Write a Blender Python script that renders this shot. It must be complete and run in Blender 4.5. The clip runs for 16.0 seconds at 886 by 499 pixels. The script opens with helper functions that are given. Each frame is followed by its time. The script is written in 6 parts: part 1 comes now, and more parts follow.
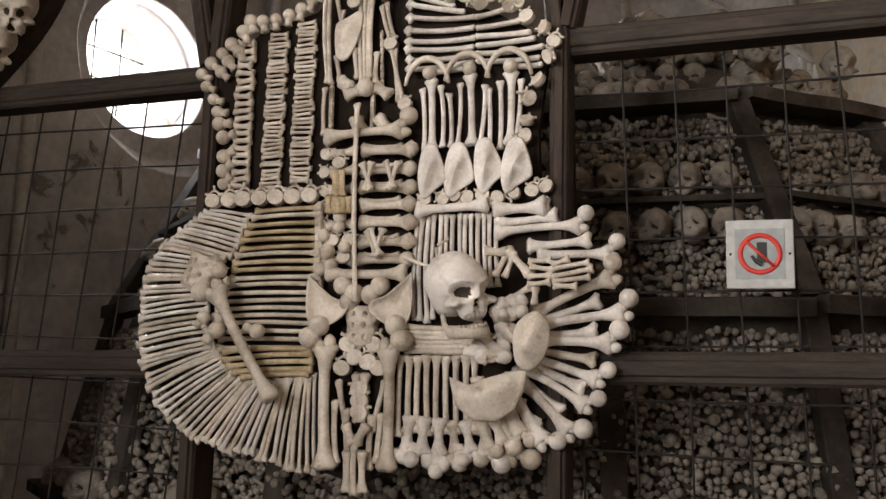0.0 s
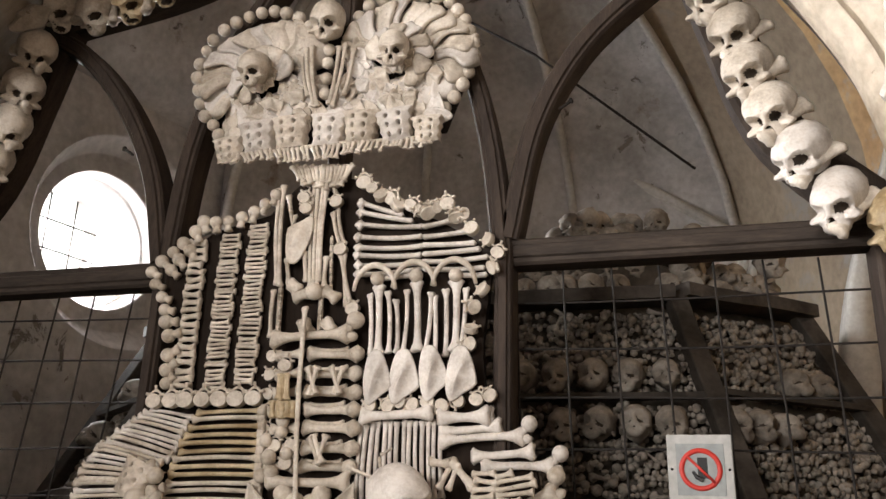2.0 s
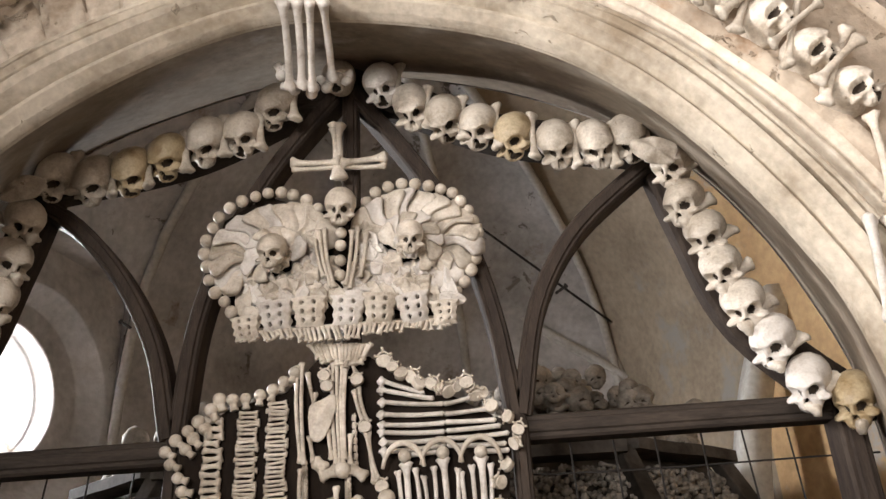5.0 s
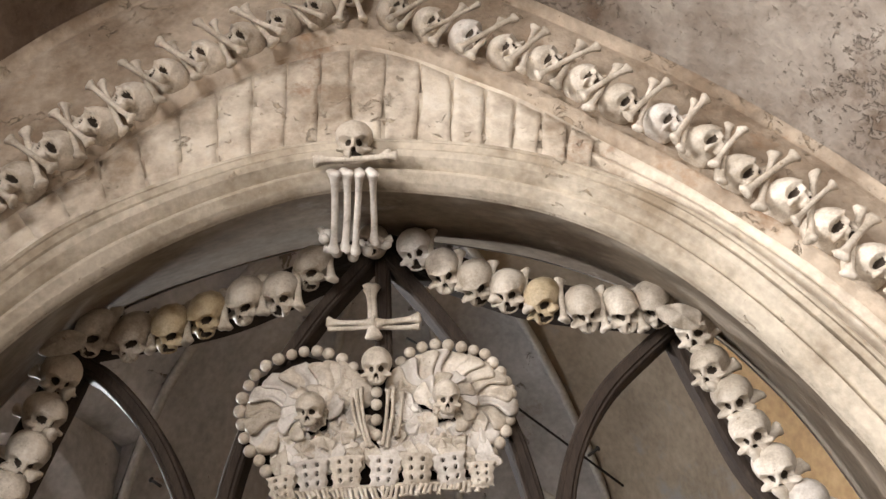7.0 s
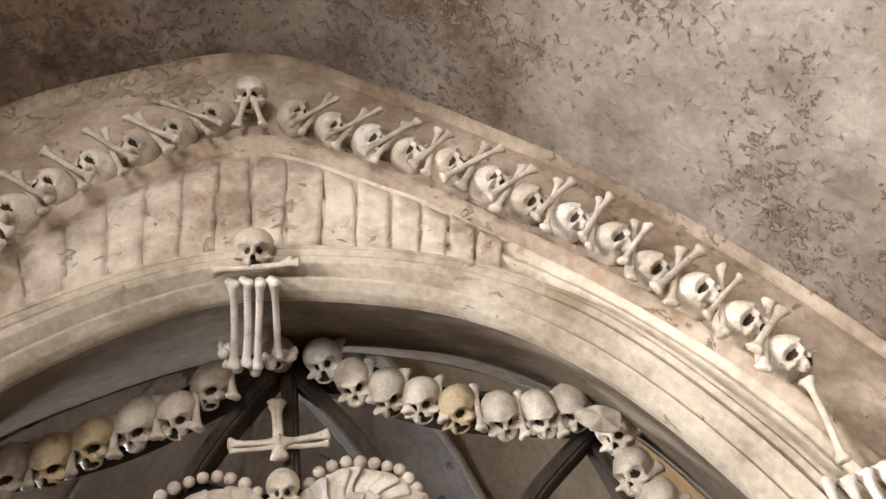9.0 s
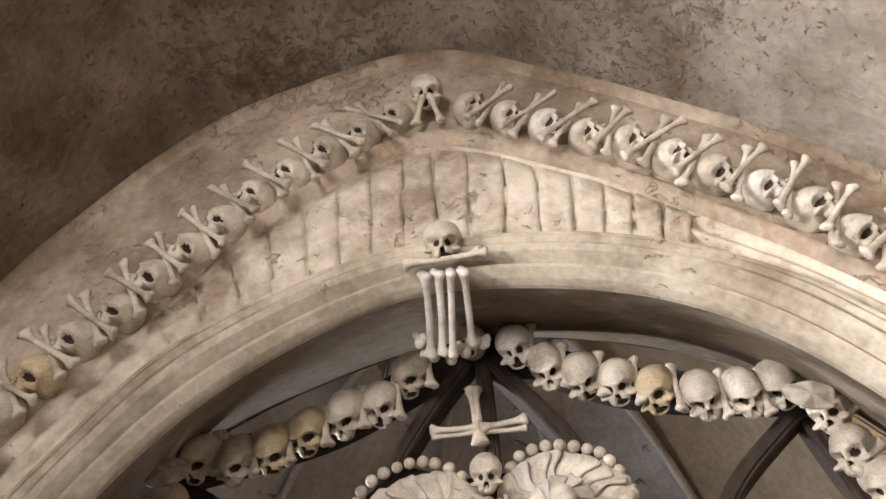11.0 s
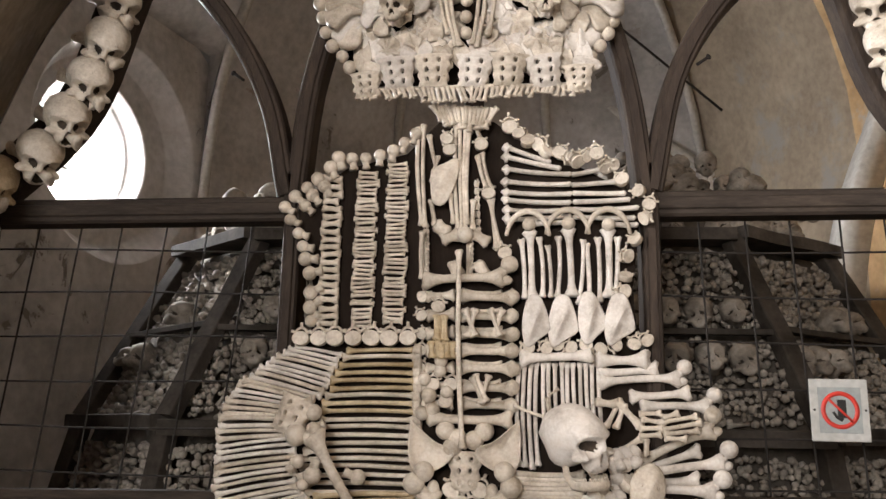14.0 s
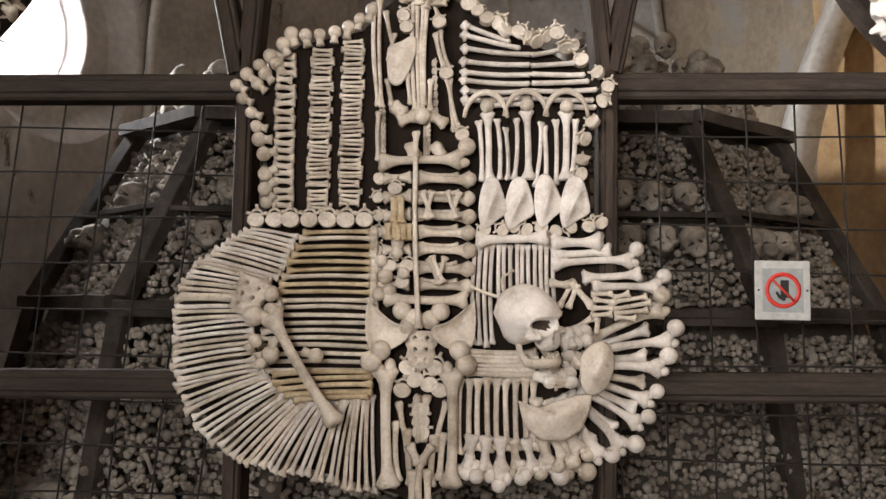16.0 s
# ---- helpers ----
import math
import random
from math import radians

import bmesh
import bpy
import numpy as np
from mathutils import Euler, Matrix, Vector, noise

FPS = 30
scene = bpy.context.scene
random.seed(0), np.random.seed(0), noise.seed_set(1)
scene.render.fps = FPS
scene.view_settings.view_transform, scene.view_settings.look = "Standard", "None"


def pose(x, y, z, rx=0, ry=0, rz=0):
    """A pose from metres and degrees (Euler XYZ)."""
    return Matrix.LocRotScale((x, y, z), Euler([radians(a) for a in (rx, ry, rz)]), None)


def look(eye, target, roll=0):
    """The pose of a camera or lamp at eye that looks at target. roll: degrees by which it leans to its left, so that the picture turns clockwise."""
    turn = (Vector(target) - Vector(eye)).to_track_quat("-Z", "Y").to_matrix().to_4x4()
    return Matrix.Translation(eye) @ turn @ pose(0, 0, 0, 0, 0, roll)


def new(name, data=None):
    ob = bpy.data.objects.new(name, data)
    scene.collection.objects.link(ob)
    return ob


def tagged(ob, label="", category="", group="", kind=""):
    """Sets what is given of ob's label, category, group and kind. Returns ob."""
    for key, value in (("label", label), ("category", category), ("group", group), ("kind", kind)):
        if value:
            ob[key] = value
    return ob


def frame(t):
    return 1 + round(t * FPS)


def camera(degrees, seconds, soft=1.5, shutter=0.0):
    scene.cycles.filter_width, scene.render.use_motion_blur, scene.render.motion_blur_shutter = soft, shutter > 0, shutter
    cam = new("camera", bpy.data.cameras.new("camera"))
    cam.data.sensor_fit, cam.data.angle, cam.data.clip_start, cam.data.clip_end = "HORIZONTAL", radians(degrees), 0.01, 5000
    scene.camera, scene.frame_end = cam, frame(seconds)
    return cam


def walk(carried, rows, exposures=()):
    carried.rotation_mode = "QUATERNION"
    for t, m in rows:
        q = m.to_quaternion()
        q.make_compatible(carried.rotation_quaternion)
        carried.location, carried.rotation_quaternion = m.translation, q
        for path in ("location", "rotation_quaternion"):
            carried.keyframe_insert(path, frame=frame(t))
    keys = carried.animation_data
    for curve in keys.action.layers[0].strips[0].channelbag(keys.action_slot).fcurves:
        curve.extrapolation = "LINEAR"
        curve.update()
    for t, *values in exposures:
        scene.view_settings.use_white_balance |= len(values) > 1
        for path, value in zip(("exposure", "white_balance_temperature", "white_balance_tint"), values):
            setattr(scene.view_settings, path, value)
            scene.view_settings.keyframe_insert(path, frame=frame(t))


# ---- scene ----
cam = camera(55.4, 16.0)
PATH = [
    (0, (0.75, -1.851, 1.561), (0.166, 0.041, 1.85), 1.5),
    (0.5, (0.761, -1.866, 1.602), (0.185, 0.017, 1.952), 0.9),
    (1, (0.771, -1.87, 1.621), (0.217, 0.005, 2.044), 0.8),
    (1.5, (0.776, -1.881, 1.642), (0.261, -0.017, 2.154), 1.2),
    (2, (0.776, -1.896, 1.674), (0.313, -0.06, 2.317), 1.6),
    (2.5, (0.778, -1.91, 1.704), (0.367, -0.101, 2.453), 0.1),
    (3, (0.76, -1.904, 1.746), (0.416, -0.11, 2.559), -4.1),
    (3.5, (0.674, -1.934, 1.755), (0.446, -0.138, 2.606), -5.9),
    (3.7, (0.602, -1.977, 1.77), (0.445, -0.168, 2.608), -5.6),
    (5.8, (0.196, -2.294, 1.777), (0.208, -0.538, 2.735), -3.3),
    (6, (0.159, -2.313, 1.776), (0.202, -0.574, 2.761), -3.7),
    (6.5, (0.135, -2.285, 1.751), (0.197, -0.621, 2.859), -3.8),
    (7, (0.146, -2.271, 1.758), (0.194, -0.666, 2.95), -3.7),
    (7.5, (0.171, -2.21, 1.799), (0.272, -0.663, 3.062), -7.5),
    (8, (0.189, -2.178, 1.816), (0.349, -0.681, 3.132), -9.7),
    (8.2, (0.192, -2.191, 1.815), (0.379, -0.71, 3.146), -10.2),
    (10.3, (0.128, -2.202, 1.797), (0.414, -0.798, 3.193), -11.8),
    (10.5, (0.137, -2.203, 1.789), (0.285, -0.796, 3.202), -9.2),
    (11, (0.142, -2.209, 1.804), (-0.009, -0.771, 3.186), -4.0),
    (11.5, (0.152, -2.201, 1.819), (-0.27, -0.712, 3.086), -0.3),
    (12, (0.108, -2.159, 1.786), (-0.455, -0.595, 2.898), 0.8),
    (12.5, (0.128, -2.119, 1.736), (-0.459, -0.454, 2.676), 2.3),
    (13, (0.127, -2.084, 1.708), (-0.272, -0.276, 2.464), 2.2),
    (13.5, (0.124, -2.085, 1.746), (-0.128, -0.186, 2.321), 1.4),
    (14, (0.126, -2.077, 1.745), (-0.05, -0.131, 2.173), 1.2),
    (14.5, (0.096, -2.07, 1.772), (0.013, -0.089, 2.034), 1.1),
    (15, (0.1, -2.07, 1.782), (0.045, -0.076, 1.938), 1.0),
    (15.5, (0.134, -2.069, 1.782), (0.05, -0.073, 1.877), 0.8),
    (16, (0.122, -2.072, 1.746), (0.054, -0.079, 1.9), 1.0),
]
EXPOSURES = [(0.0, 0.05), (1.5, 0.2), (3.5, 0.24), (7.0, 0.14), (11.0, 0.16), (12.5, 0.45), (14.5, 0.24), (16.0, 0.24)]
walk(cam, [(t, look(eye, target, roll)) for t, eye, target, roll in PATH], EXPOSURES)

# ---------------------------------------------------------------- light
sky = bpy.data.worlds.new("sky")
scene.world = sky
sky.use_nodes = True
nt = sky.node_tree
tex = nt.nodes.new("ShaderNodeTexSky")
tex.sky_type, tex.sun_disc = "NISHITA", False
tex.sun_elevation, tex.sun_rotation = radians(38), radians(250)
nt.links.new(tex.outputs["Color"], nt.nodes["Background"].inputs["Color"])
nt.nodes["Background"].inputs["Strength"].default_value = 0.12


def area_daylight(name, eye, target, sx, sy, watts, colour, spread=180):
    """An area lamp of daylight, used at two windows and as fill from the back."""
    data = bpy.data.lights.new(name, "AREA")
    data.shape, data.size, data.size_y, data.energy, data.color = "RECTANGLE", sx, sy, watts, colour
    data.spread = radians(spread)
    ob = new(name, data)
    ob.matrix_world = look(eye, target)
    return ob


area_daylight("hall_window_light", (-3.12, -3.1, 2.74), (1.0, -2.6, 2.74), 1.5, 0.85, 375, (1.0, 0.96, 0.94))
# added fill from behind the camera, not a known window
area_daylight("hall_back_window_light", (-1.25, -5.9, 2.8), (0.4, 0.0, 2.8), 1.7, 2.0, 235, (1.0, 0.96, 0.94))
area_daylight("chamber_window_light", (-2.27, 1.72, 3.11), (0.6, 0.9, 2.3), 0.42, 0.44, 82, (0.97, 0.97, 1.0), 150).data.shape = "ELLIPSE"

# ---------------------------------------------------------------- materials
def material(name, colour, rough=0.7, dark=None, scale=6.0, fine=60.0, bump=0.3, tint=0.0, metal=0.0, mix=(0.35, 0.7), stretch=(1, 1, 1), depth=0.01, spots=None, flake=None):
    """Two scales of variation between two colours, fine relief, and a random shade for each object."""
    m = bpy.data.materials.new(name)
    m.use_nodes = True
    t = m.node_tree
    n, l = t.nodes, t.links
    p = n["Principled BSDF"]
    p.inputs["Roughness"].default_value, p.inputs["Metallic"].default_value = rough, metal
    mp = n.new("ShaderNodeMapping")
    mp.inputs["Scale"].default_value = stretch
    geo = n.new("ShaderNodeNewGeometry")
    l.new(geo.outputs["Position"], mp.inputs["Vector"])
    big, small = n.new("ShaderNodeTexNoise"), n.new("ShaderNodeTexNoise")
    big.inputs["Scale"].default_value, big.inputs["Detail"].default_value, big.inputs["Roughness"].default_value = scale, 8, 0.65
    small.inputs["Scale"].default_value, small.inputs["Detail"].default_value = fine, 5
    l.new(mp.outputs["Vector"], big.inputs["Vector"]), l.new(mp.outputs["Vector"], small.inputs["Vector"])
    ramp = n.new("ShaderNodeValToRGB")
    ramp.color_ramp.elements[0].position, ramp.color_ramp.elements[1].position = mix
    dark = dark or tuple(c * 0.6 for c in colour)
    ramp.color_ramp.elements[0].color, ramp.color_ramp.elements[1].color = (*dark, 1), (*colour, 1)
    l.new(big.outputs["Fac"], ramp.inputs["Fac"])
    out = ramp.outputs["Color"]
    grain = n.new("ShaderNodeMix")
    grain.data_type, grain.blend_type = "RGBA", "OVERLAY"
    grain.inputs[0].default_value = 0.35
    l.new(out, grain.inputs[6]), l.new(small.outputs["Fac"], grain.inputs[7])
    out = grain.outputs[2]
    if spots:
        vo = n.new("ShaderNodeTexNoise")
        vo.inputs["Scale"].default_value, vo.inputs["Detail"].default_value, vo.inputs["Roughness"].default_value = spots[1], 9, 0.7
        l.new(mp.outputs["Vector"], vo.inputs["Vector"])
        sr = n.new("ShaderNodeMapRange")
        sr.inputs["From Min"].default_value, sr.inputs["From Max"].default_value = spots[2], spots[2] + 0.08
        l.new(vo.outputs["Fac"], sr.inputs["Value"])
        sm = n.new("ShaderNodeMix")
        sm.data_type = "RGBA"
        sm.inputs[7].default_value = (*spots[0], 1)
        l.new(sr.outputs["Result"], sm.inputs[0]), l.new(out, sm.inputs[6])
        out = sm.outputs[2]
    if tint:
        info = n.new("ShaderNodeObjectInfo")
        hs = n.new("ShaderNodeHueSaturation")
        va = n.new("ShaderNodeMapRange")
        va.inputs["To Min"].default_value, va.inputs["To Max"].default_value = 1 - tint, 1 + tint * 0.6
        l.new(info.outputs["Random"], va.inputs["Value"]), l.new(va.outputs["Result"], hs.inputs["Value"])
        mu = n.new("ShaderNodeMath")
        mu.operation = "MULTIPLY_ADD"
        mu.inputs[1].default_value, mu.inputs[2].default_value = -0.5, 1.25
        l.new(va.outputs["Result"], mu.inputs[0])
        ml = n.new("ShaderNodeMath")
        ml.operation = "ADD"
        ml.inputs[1].default_value = 0.25
        l.new(mu.outputs[0], ml.inputs[0]), l.new(ml.outputs[0], hs.inputs["Saturation"])
        l.new(out, hs.inputs["Color"])
        out = hs.outputs["Color"]
    chip = None
    if flake:
        fn, fm, fr = n.new("ShaderNodeTexNoise"), n.new("ShaderNodeTexNoise"), n.new("ShaderNodeMapRange")
        fn.inputs["Scale"].default_value, fn.inputs["Detail"].default_value, fn.inputs["Roughness"].default_value, fn.inputs["Distortion"].default_value = flake[0], 10, 0.72, 0.6
        fm.inputs["Scale"].default_value, fm.inputs["Detail"].default_value = flake[1], 3
        l.new(mp.outputs["Vector"], fn.inputs["Vector"]), l.new(mp.outputs["Vector"], fm.inputs["Vector"])
        ad = n.new("ShaderNodeMath")
        ad.operation = "MULTIPLY_ADD"
        ad.inputs[1].default_value = 0.6
        l.new(fm.outputs["Fac"], ad.inputs[0]), l.new(fn.outputs["Fac"], ad.inputs[2])
        fr.inputs["From Min"].default_value, fr.inputs["From Max"].default_value = flake[2], flake[2] + 0.025
        l.new(ad.outputs[0], fr.inputs["Value"])
        fx = n.new("ShaderNodeMix")
        fx.data_type = "RGBA"
        fx.inputs[7].default_value = (*flake[3], 1)
        l.new(fr.outputs["Result"], fx.inputs[0]), l.new(out, fx.inputs[6])
        out, chip = fx.outputs[2], fr.outputs["Result"]
    l.new(out, p.inputs["Base Color"])
    b1, b2 = n.new("ShaderNodeBump"), n.new("ShaderNodeBump")
    b1.inputs["Strength"].default_value, b1.inputs["Distance"].default_value = bump, depth * 0.25
    b2.inputs["Strength"].default_value, b2.inputs["Distance"].default_value = bump, depth
    l.new(small.outputs["Fac"], b1.inputs["Height"]), l.new(big.outputs["Fac"], b2.inputs["Height"])
    l.new(b1.outputs["Normal"], b2.inputs["Normal"]), l.new(b2.outputs["Normal"], p.inputs["Normal"])
    if chip is not None:
        b3 = n.new("ShaderNodeBump")
        b3.invert = True
        b3.inputs["Strength"].default_value, b3.inputs["Distance"].default_value = 0.9, flake[4]
        l.new(chip, b3.inputs["Height"]), l.new(b2.outputs["Normal"], b3.inputs["Normal"]), l.new(b3.outputs["Normal"], p.inputs["Normal"])
    return m


BONE = material("old_bone", (0.67, 0.60, 0.51), 0.48, (0.36, 0.30, 0.23), 17, 150, 0.5, 0.2, depth=0.004, mix=(0.30, 0.58), spots=((0.20, 0.145, 0.09), 26, 0.63))
BONE_WARM = material("yellowed_bone", (0.56, 0.455, 0.30), 0.48, (0.28, 0.195, 0.10), 17, 150, 0.5, 0.2, depth=0.004, mix=(0.30, 0.60), spots=((0.20, 0.13, 0.07), 26, 0.63))
BONE_PALE = material("bleached_bone", (0.71, 0.66, 0.605), 0.48, (0.42, 0.37, 0.32), 17, 150, 0.5, 0.16, depth=0.004, mix=(0.28, 0.56), spots=((0.25, 0.19, 0.13), 26, 0.64))
# dusty grey, with the shade low in the chamber put into the colour
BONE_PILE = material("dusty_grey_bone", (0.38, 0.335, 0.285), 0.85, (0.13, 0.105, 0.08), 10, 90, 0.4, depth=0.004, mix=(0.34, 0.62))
# shade inside sockets and holes, painted as a dark colour
HOLLOW_SHADE = material("dark_bone_cavity", (0.06, 0.042, 0.028), 0.95, (0.025, 0.018, 0.012), 30, 120, 0.2)
WOOD = material("dark_oak", (0.07, 0.054, 0.043), 0.68, (0.03, 0.024, 0.02), 5, 40, 0.3, stretch=(1, 6, 6), depth=0.003)
WOOD_UP = material("dark_oak_upright", (0.066, 0.049, 0.038), 0.7, (0.032, 0.024, 0.02), 5, 40, 0.3, stretch=(6, 6, 1), depth=0.003)
BOARD = material("black_stained_board", (0.026, 0.018, 0.013), 0.9, (0.012, 0.008, 0.006), 6, 60, 0.3, stretch=(5, 5, 1), depth=0.002)
# dark backing surface behind the packed bones
PILE_BACKING = material("bone_dust", (0.12, 0.10, 0.08), 0.95, (0.05, 0.04, 0.03), 14, 70, 0.6, depth=0.01)
PILE_WOOD = material("grey_old_timber", (0.095, 0.08, 0.068), 0.85, (0.03, 0.025, 0.02), 7, 60, 0.4, depth=0.004)
WIRE = material("iron_wire", (0.035, 0.03, 0.027), 0.8, None, 20, 90, 0.1)
PLASTER = material("weathered_lime_plaster", (0.71, 0.635, 0.53), 0.92, (0.30, 0.23, 0.165), 3.2, 34, 0.8, depth=0.02, mix=(0.36, 0.57), spots=((0.30, 0.175, 0.105), 2.4, 0.58), flake=(22.0, 2.2, 0.93, (0.46, 0.38, 0.29), 0.01))
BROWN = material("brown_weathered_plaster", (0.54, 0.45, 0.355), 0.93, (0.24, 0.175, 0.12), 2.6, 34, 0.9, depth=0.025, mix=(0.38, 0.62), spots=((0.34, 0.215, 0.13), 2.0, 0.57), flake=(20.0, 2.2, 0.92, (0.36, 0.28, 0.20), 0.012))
VAULT = material("flaking_vault_plaster", (0.36, 0.315, 0.27), 0.95, (0.15, 0.11, 0.08), 2.2, 34, 0.9, depth=0.03, mix=(0.36, 0.62), spots=((0.13, 0.085, 0.055), 1.3, 0.53), flake=(30.0, 1.3, 0.885, (0.25, 0.205, 0.165), 0.03))
# brown staining and painted shade darken the vault's west half, with an uneven edge
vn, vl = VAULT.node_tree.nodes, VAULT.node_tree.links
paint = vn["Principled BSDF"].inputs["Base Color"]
place, axis, blot, edge, stain_shade_range, stain_shade = vn.new("ShaderNodeNewGeometry"), vn.new("ShaderNodeSeparateXYZ"), vn.new("ShaderNodeTexNoise"), vn.new("ShaderNodeMath"), vn.new("ShaderNodeMapRange"), vn.new("ShaderNodeMix")
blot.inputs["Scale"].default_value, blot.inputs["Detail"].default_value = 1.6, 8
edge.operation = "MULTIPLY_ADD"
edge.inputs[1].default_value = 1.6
stain_shade_range.inputs["From Min"].default_value, stain_shade_range.inputs["From Max"].default_value = 0.95, 0.25
stain_shade.data_type, stain_shade.blend_type = "RGBA", "MULTIPLY"
stain_shade.inputs[7].default_value = (0.64, 0.54, 0.46, 1)
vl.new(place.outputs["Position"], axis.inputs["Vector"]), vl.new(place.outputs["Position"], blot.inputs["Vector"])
vl.new(blot.outputs["Fac"], edge.inputs[0]), vl.new(axis.outputs["X"], edge.inputs[2]), vl.new(edge.outputs[0], stain_shade_range.inputs["Value"])
vl.new(stain_shade_range.outputs["Result"], stain_shade.inputs[0]), vl.new(paint.links[0].from_socket, stain_shade.inputs[6]), vl.new(stain_shade.outputs[2], paint)
MOULD = material("moulded_stone", (0.54, 0.475, 0.385), 0.88, (0.25, 0.195, 0.135), 4.5, 50, 0.6, depth=0.012, mix=(0.32, 0.60), flake=(22.0, 2.4, 0.96, (0.42, 0.34, 0.25), 0.008))
# darker, browner plaster than the wall face, with paler patches
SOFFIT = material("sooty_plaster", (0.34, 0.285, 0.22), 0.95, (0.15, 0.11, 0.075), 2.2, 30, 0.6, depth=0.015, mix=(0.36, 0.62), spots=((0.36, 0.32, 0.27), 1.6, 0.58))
CHAMBER = material("grey_limewash", (0.58, 0.55, 0.53), 0.95, (0.34, 0.315, 0.29), 1.8, 25, 0.4, depth=0.012, mix=(0.34, 0.62), spots=((0.22, 0.17, 0.12), 2.0, 0.62), flake=(6.0, 1.4, 0.95, (0.2, 0.17, 0.14), 0.008))
OCHRE = material("ochre_limewash", (0.62, 0.42, 0.22), 0.95, (0.40, 0.25, 0.12), 1.8, 25, 0.4, depth=0.012, mix=(0.34, 0.62), spots=((0.40, 0.37, 0.33), 1.5, 0.56))
TAN = material("tan_limewash", (0.36, 0.285, 0.205), 0.95, (0.22, 0.17, 0.12), 1.8, 25, 0.4, depth=0.012, mix=(0.34, 0.62), spots=((0.30, 0.27, 0.235), 1.5, 0.56))
RIB = material("pale_stone_rib", (0.62, 0.59, 0.54), 0.9, (0.44, 0.41, 0.36), 3, 40, 0.3, depth=0.008)
CAPITAL = material("grey_carved_stone", (0.30, 0.27, 0.235), 0.9, (0.13, 0.11, 0.09), 7, 50, 0.7, depth=0.015)
STONE = material("dark_grey_stone", (0.13, 0.12, 0.115), 0.85, (0.05, 0.045, 0.043), 4, 30, 0.7, depth=0.02)
FLOOR = material("worn_flagstone", (0.2, 0.175, 0.15), 0.7, (0.1, 0.088, 0.075), 3, 40, 0.4)
WHITE = material("white_enamel", (0.50, 0.50, 0.485), 0.5, (0.42, 0.42, 0.40), 9, 60, 0.05)
GREYP = material("grey_print", (0.33, 0.36, 0.355), 0.5, (0.28, 0.3, 0.3), 9, 60, 0.03)
RED = material("red_print", (0.62, 0.045, 0.03), 0.45, (0.5, 0.035, 0.025), 5, 60, 0.03)
BLACK = material("black_print", (0.015, 0.015, 0.015), 0.5, None, 5, 60, 0.03)

for dull in (WOOD, WOOD_UP, BOARD, PILE_WOOD, WIRE):
    dull.node_tree.nodes["Principled BSDF"].inputs["Specular IOR Level"].default_value = 0.15


def glowing(name, colour, power):
    m = bpy.data.materials.new(name)
    m.use_nodes = True
    p = m.node_tree.nodes["Principled BSDF"]
    p.inputs["Base Color"].default_value = (*colour, 1)
    p.inputs["Emission Color"].default_value, p.inputs["Emission Strength"].default_value = (*colour, 1), power
    return m


DAY = glowing("bright_sky_behind_glass", (1.0, 0.98, 0.96), 2.5)
LED = glowing("red_led", (1.0, 0.1, 0.15), 3.0)

# ---------------------------------------------------------------- tools for meshes
def mesh_of(name, verts, faces, mat, smooth=True):
    me = bpy.data.meshes.new(name)
    me.from_pydata([tuple(v) for v in verts], [], [tuple(f) for f in faces])
    me.materials.append(mat)
    if smooth:
        me.shade_smooth()
    me.update()
    return me


def thing(name, me, m=None, label="", category="", group="", kind=""):
    ob = new(name, me)
    if m is not None:
        ob.matrix_world = m
    return tagged(ob, label, category, group, kind)


def piece(name, me, m, parent, label=""):
    """A part: a mesh object under its thing, at the world pose m."""
    ob = new(name, me)
    ob.parent = parent
    ob.matrix_basis = Matrix.Translation(-Vector(BASE.get(parent.name, (0, 0, 0)))) @ m
    if label:
        ob["label"] = label
    return ob


BASE = {}


def assembly(name, place, label, category, group="", kind=""):
    """An Empty at the base of a thing that is made of parts."""
    ob = new(name)
    ob.location, ob.empty_display_size = place, 0.1
    BASE[ob.name] = place
    return tagged(ob, label, category, group, kind)


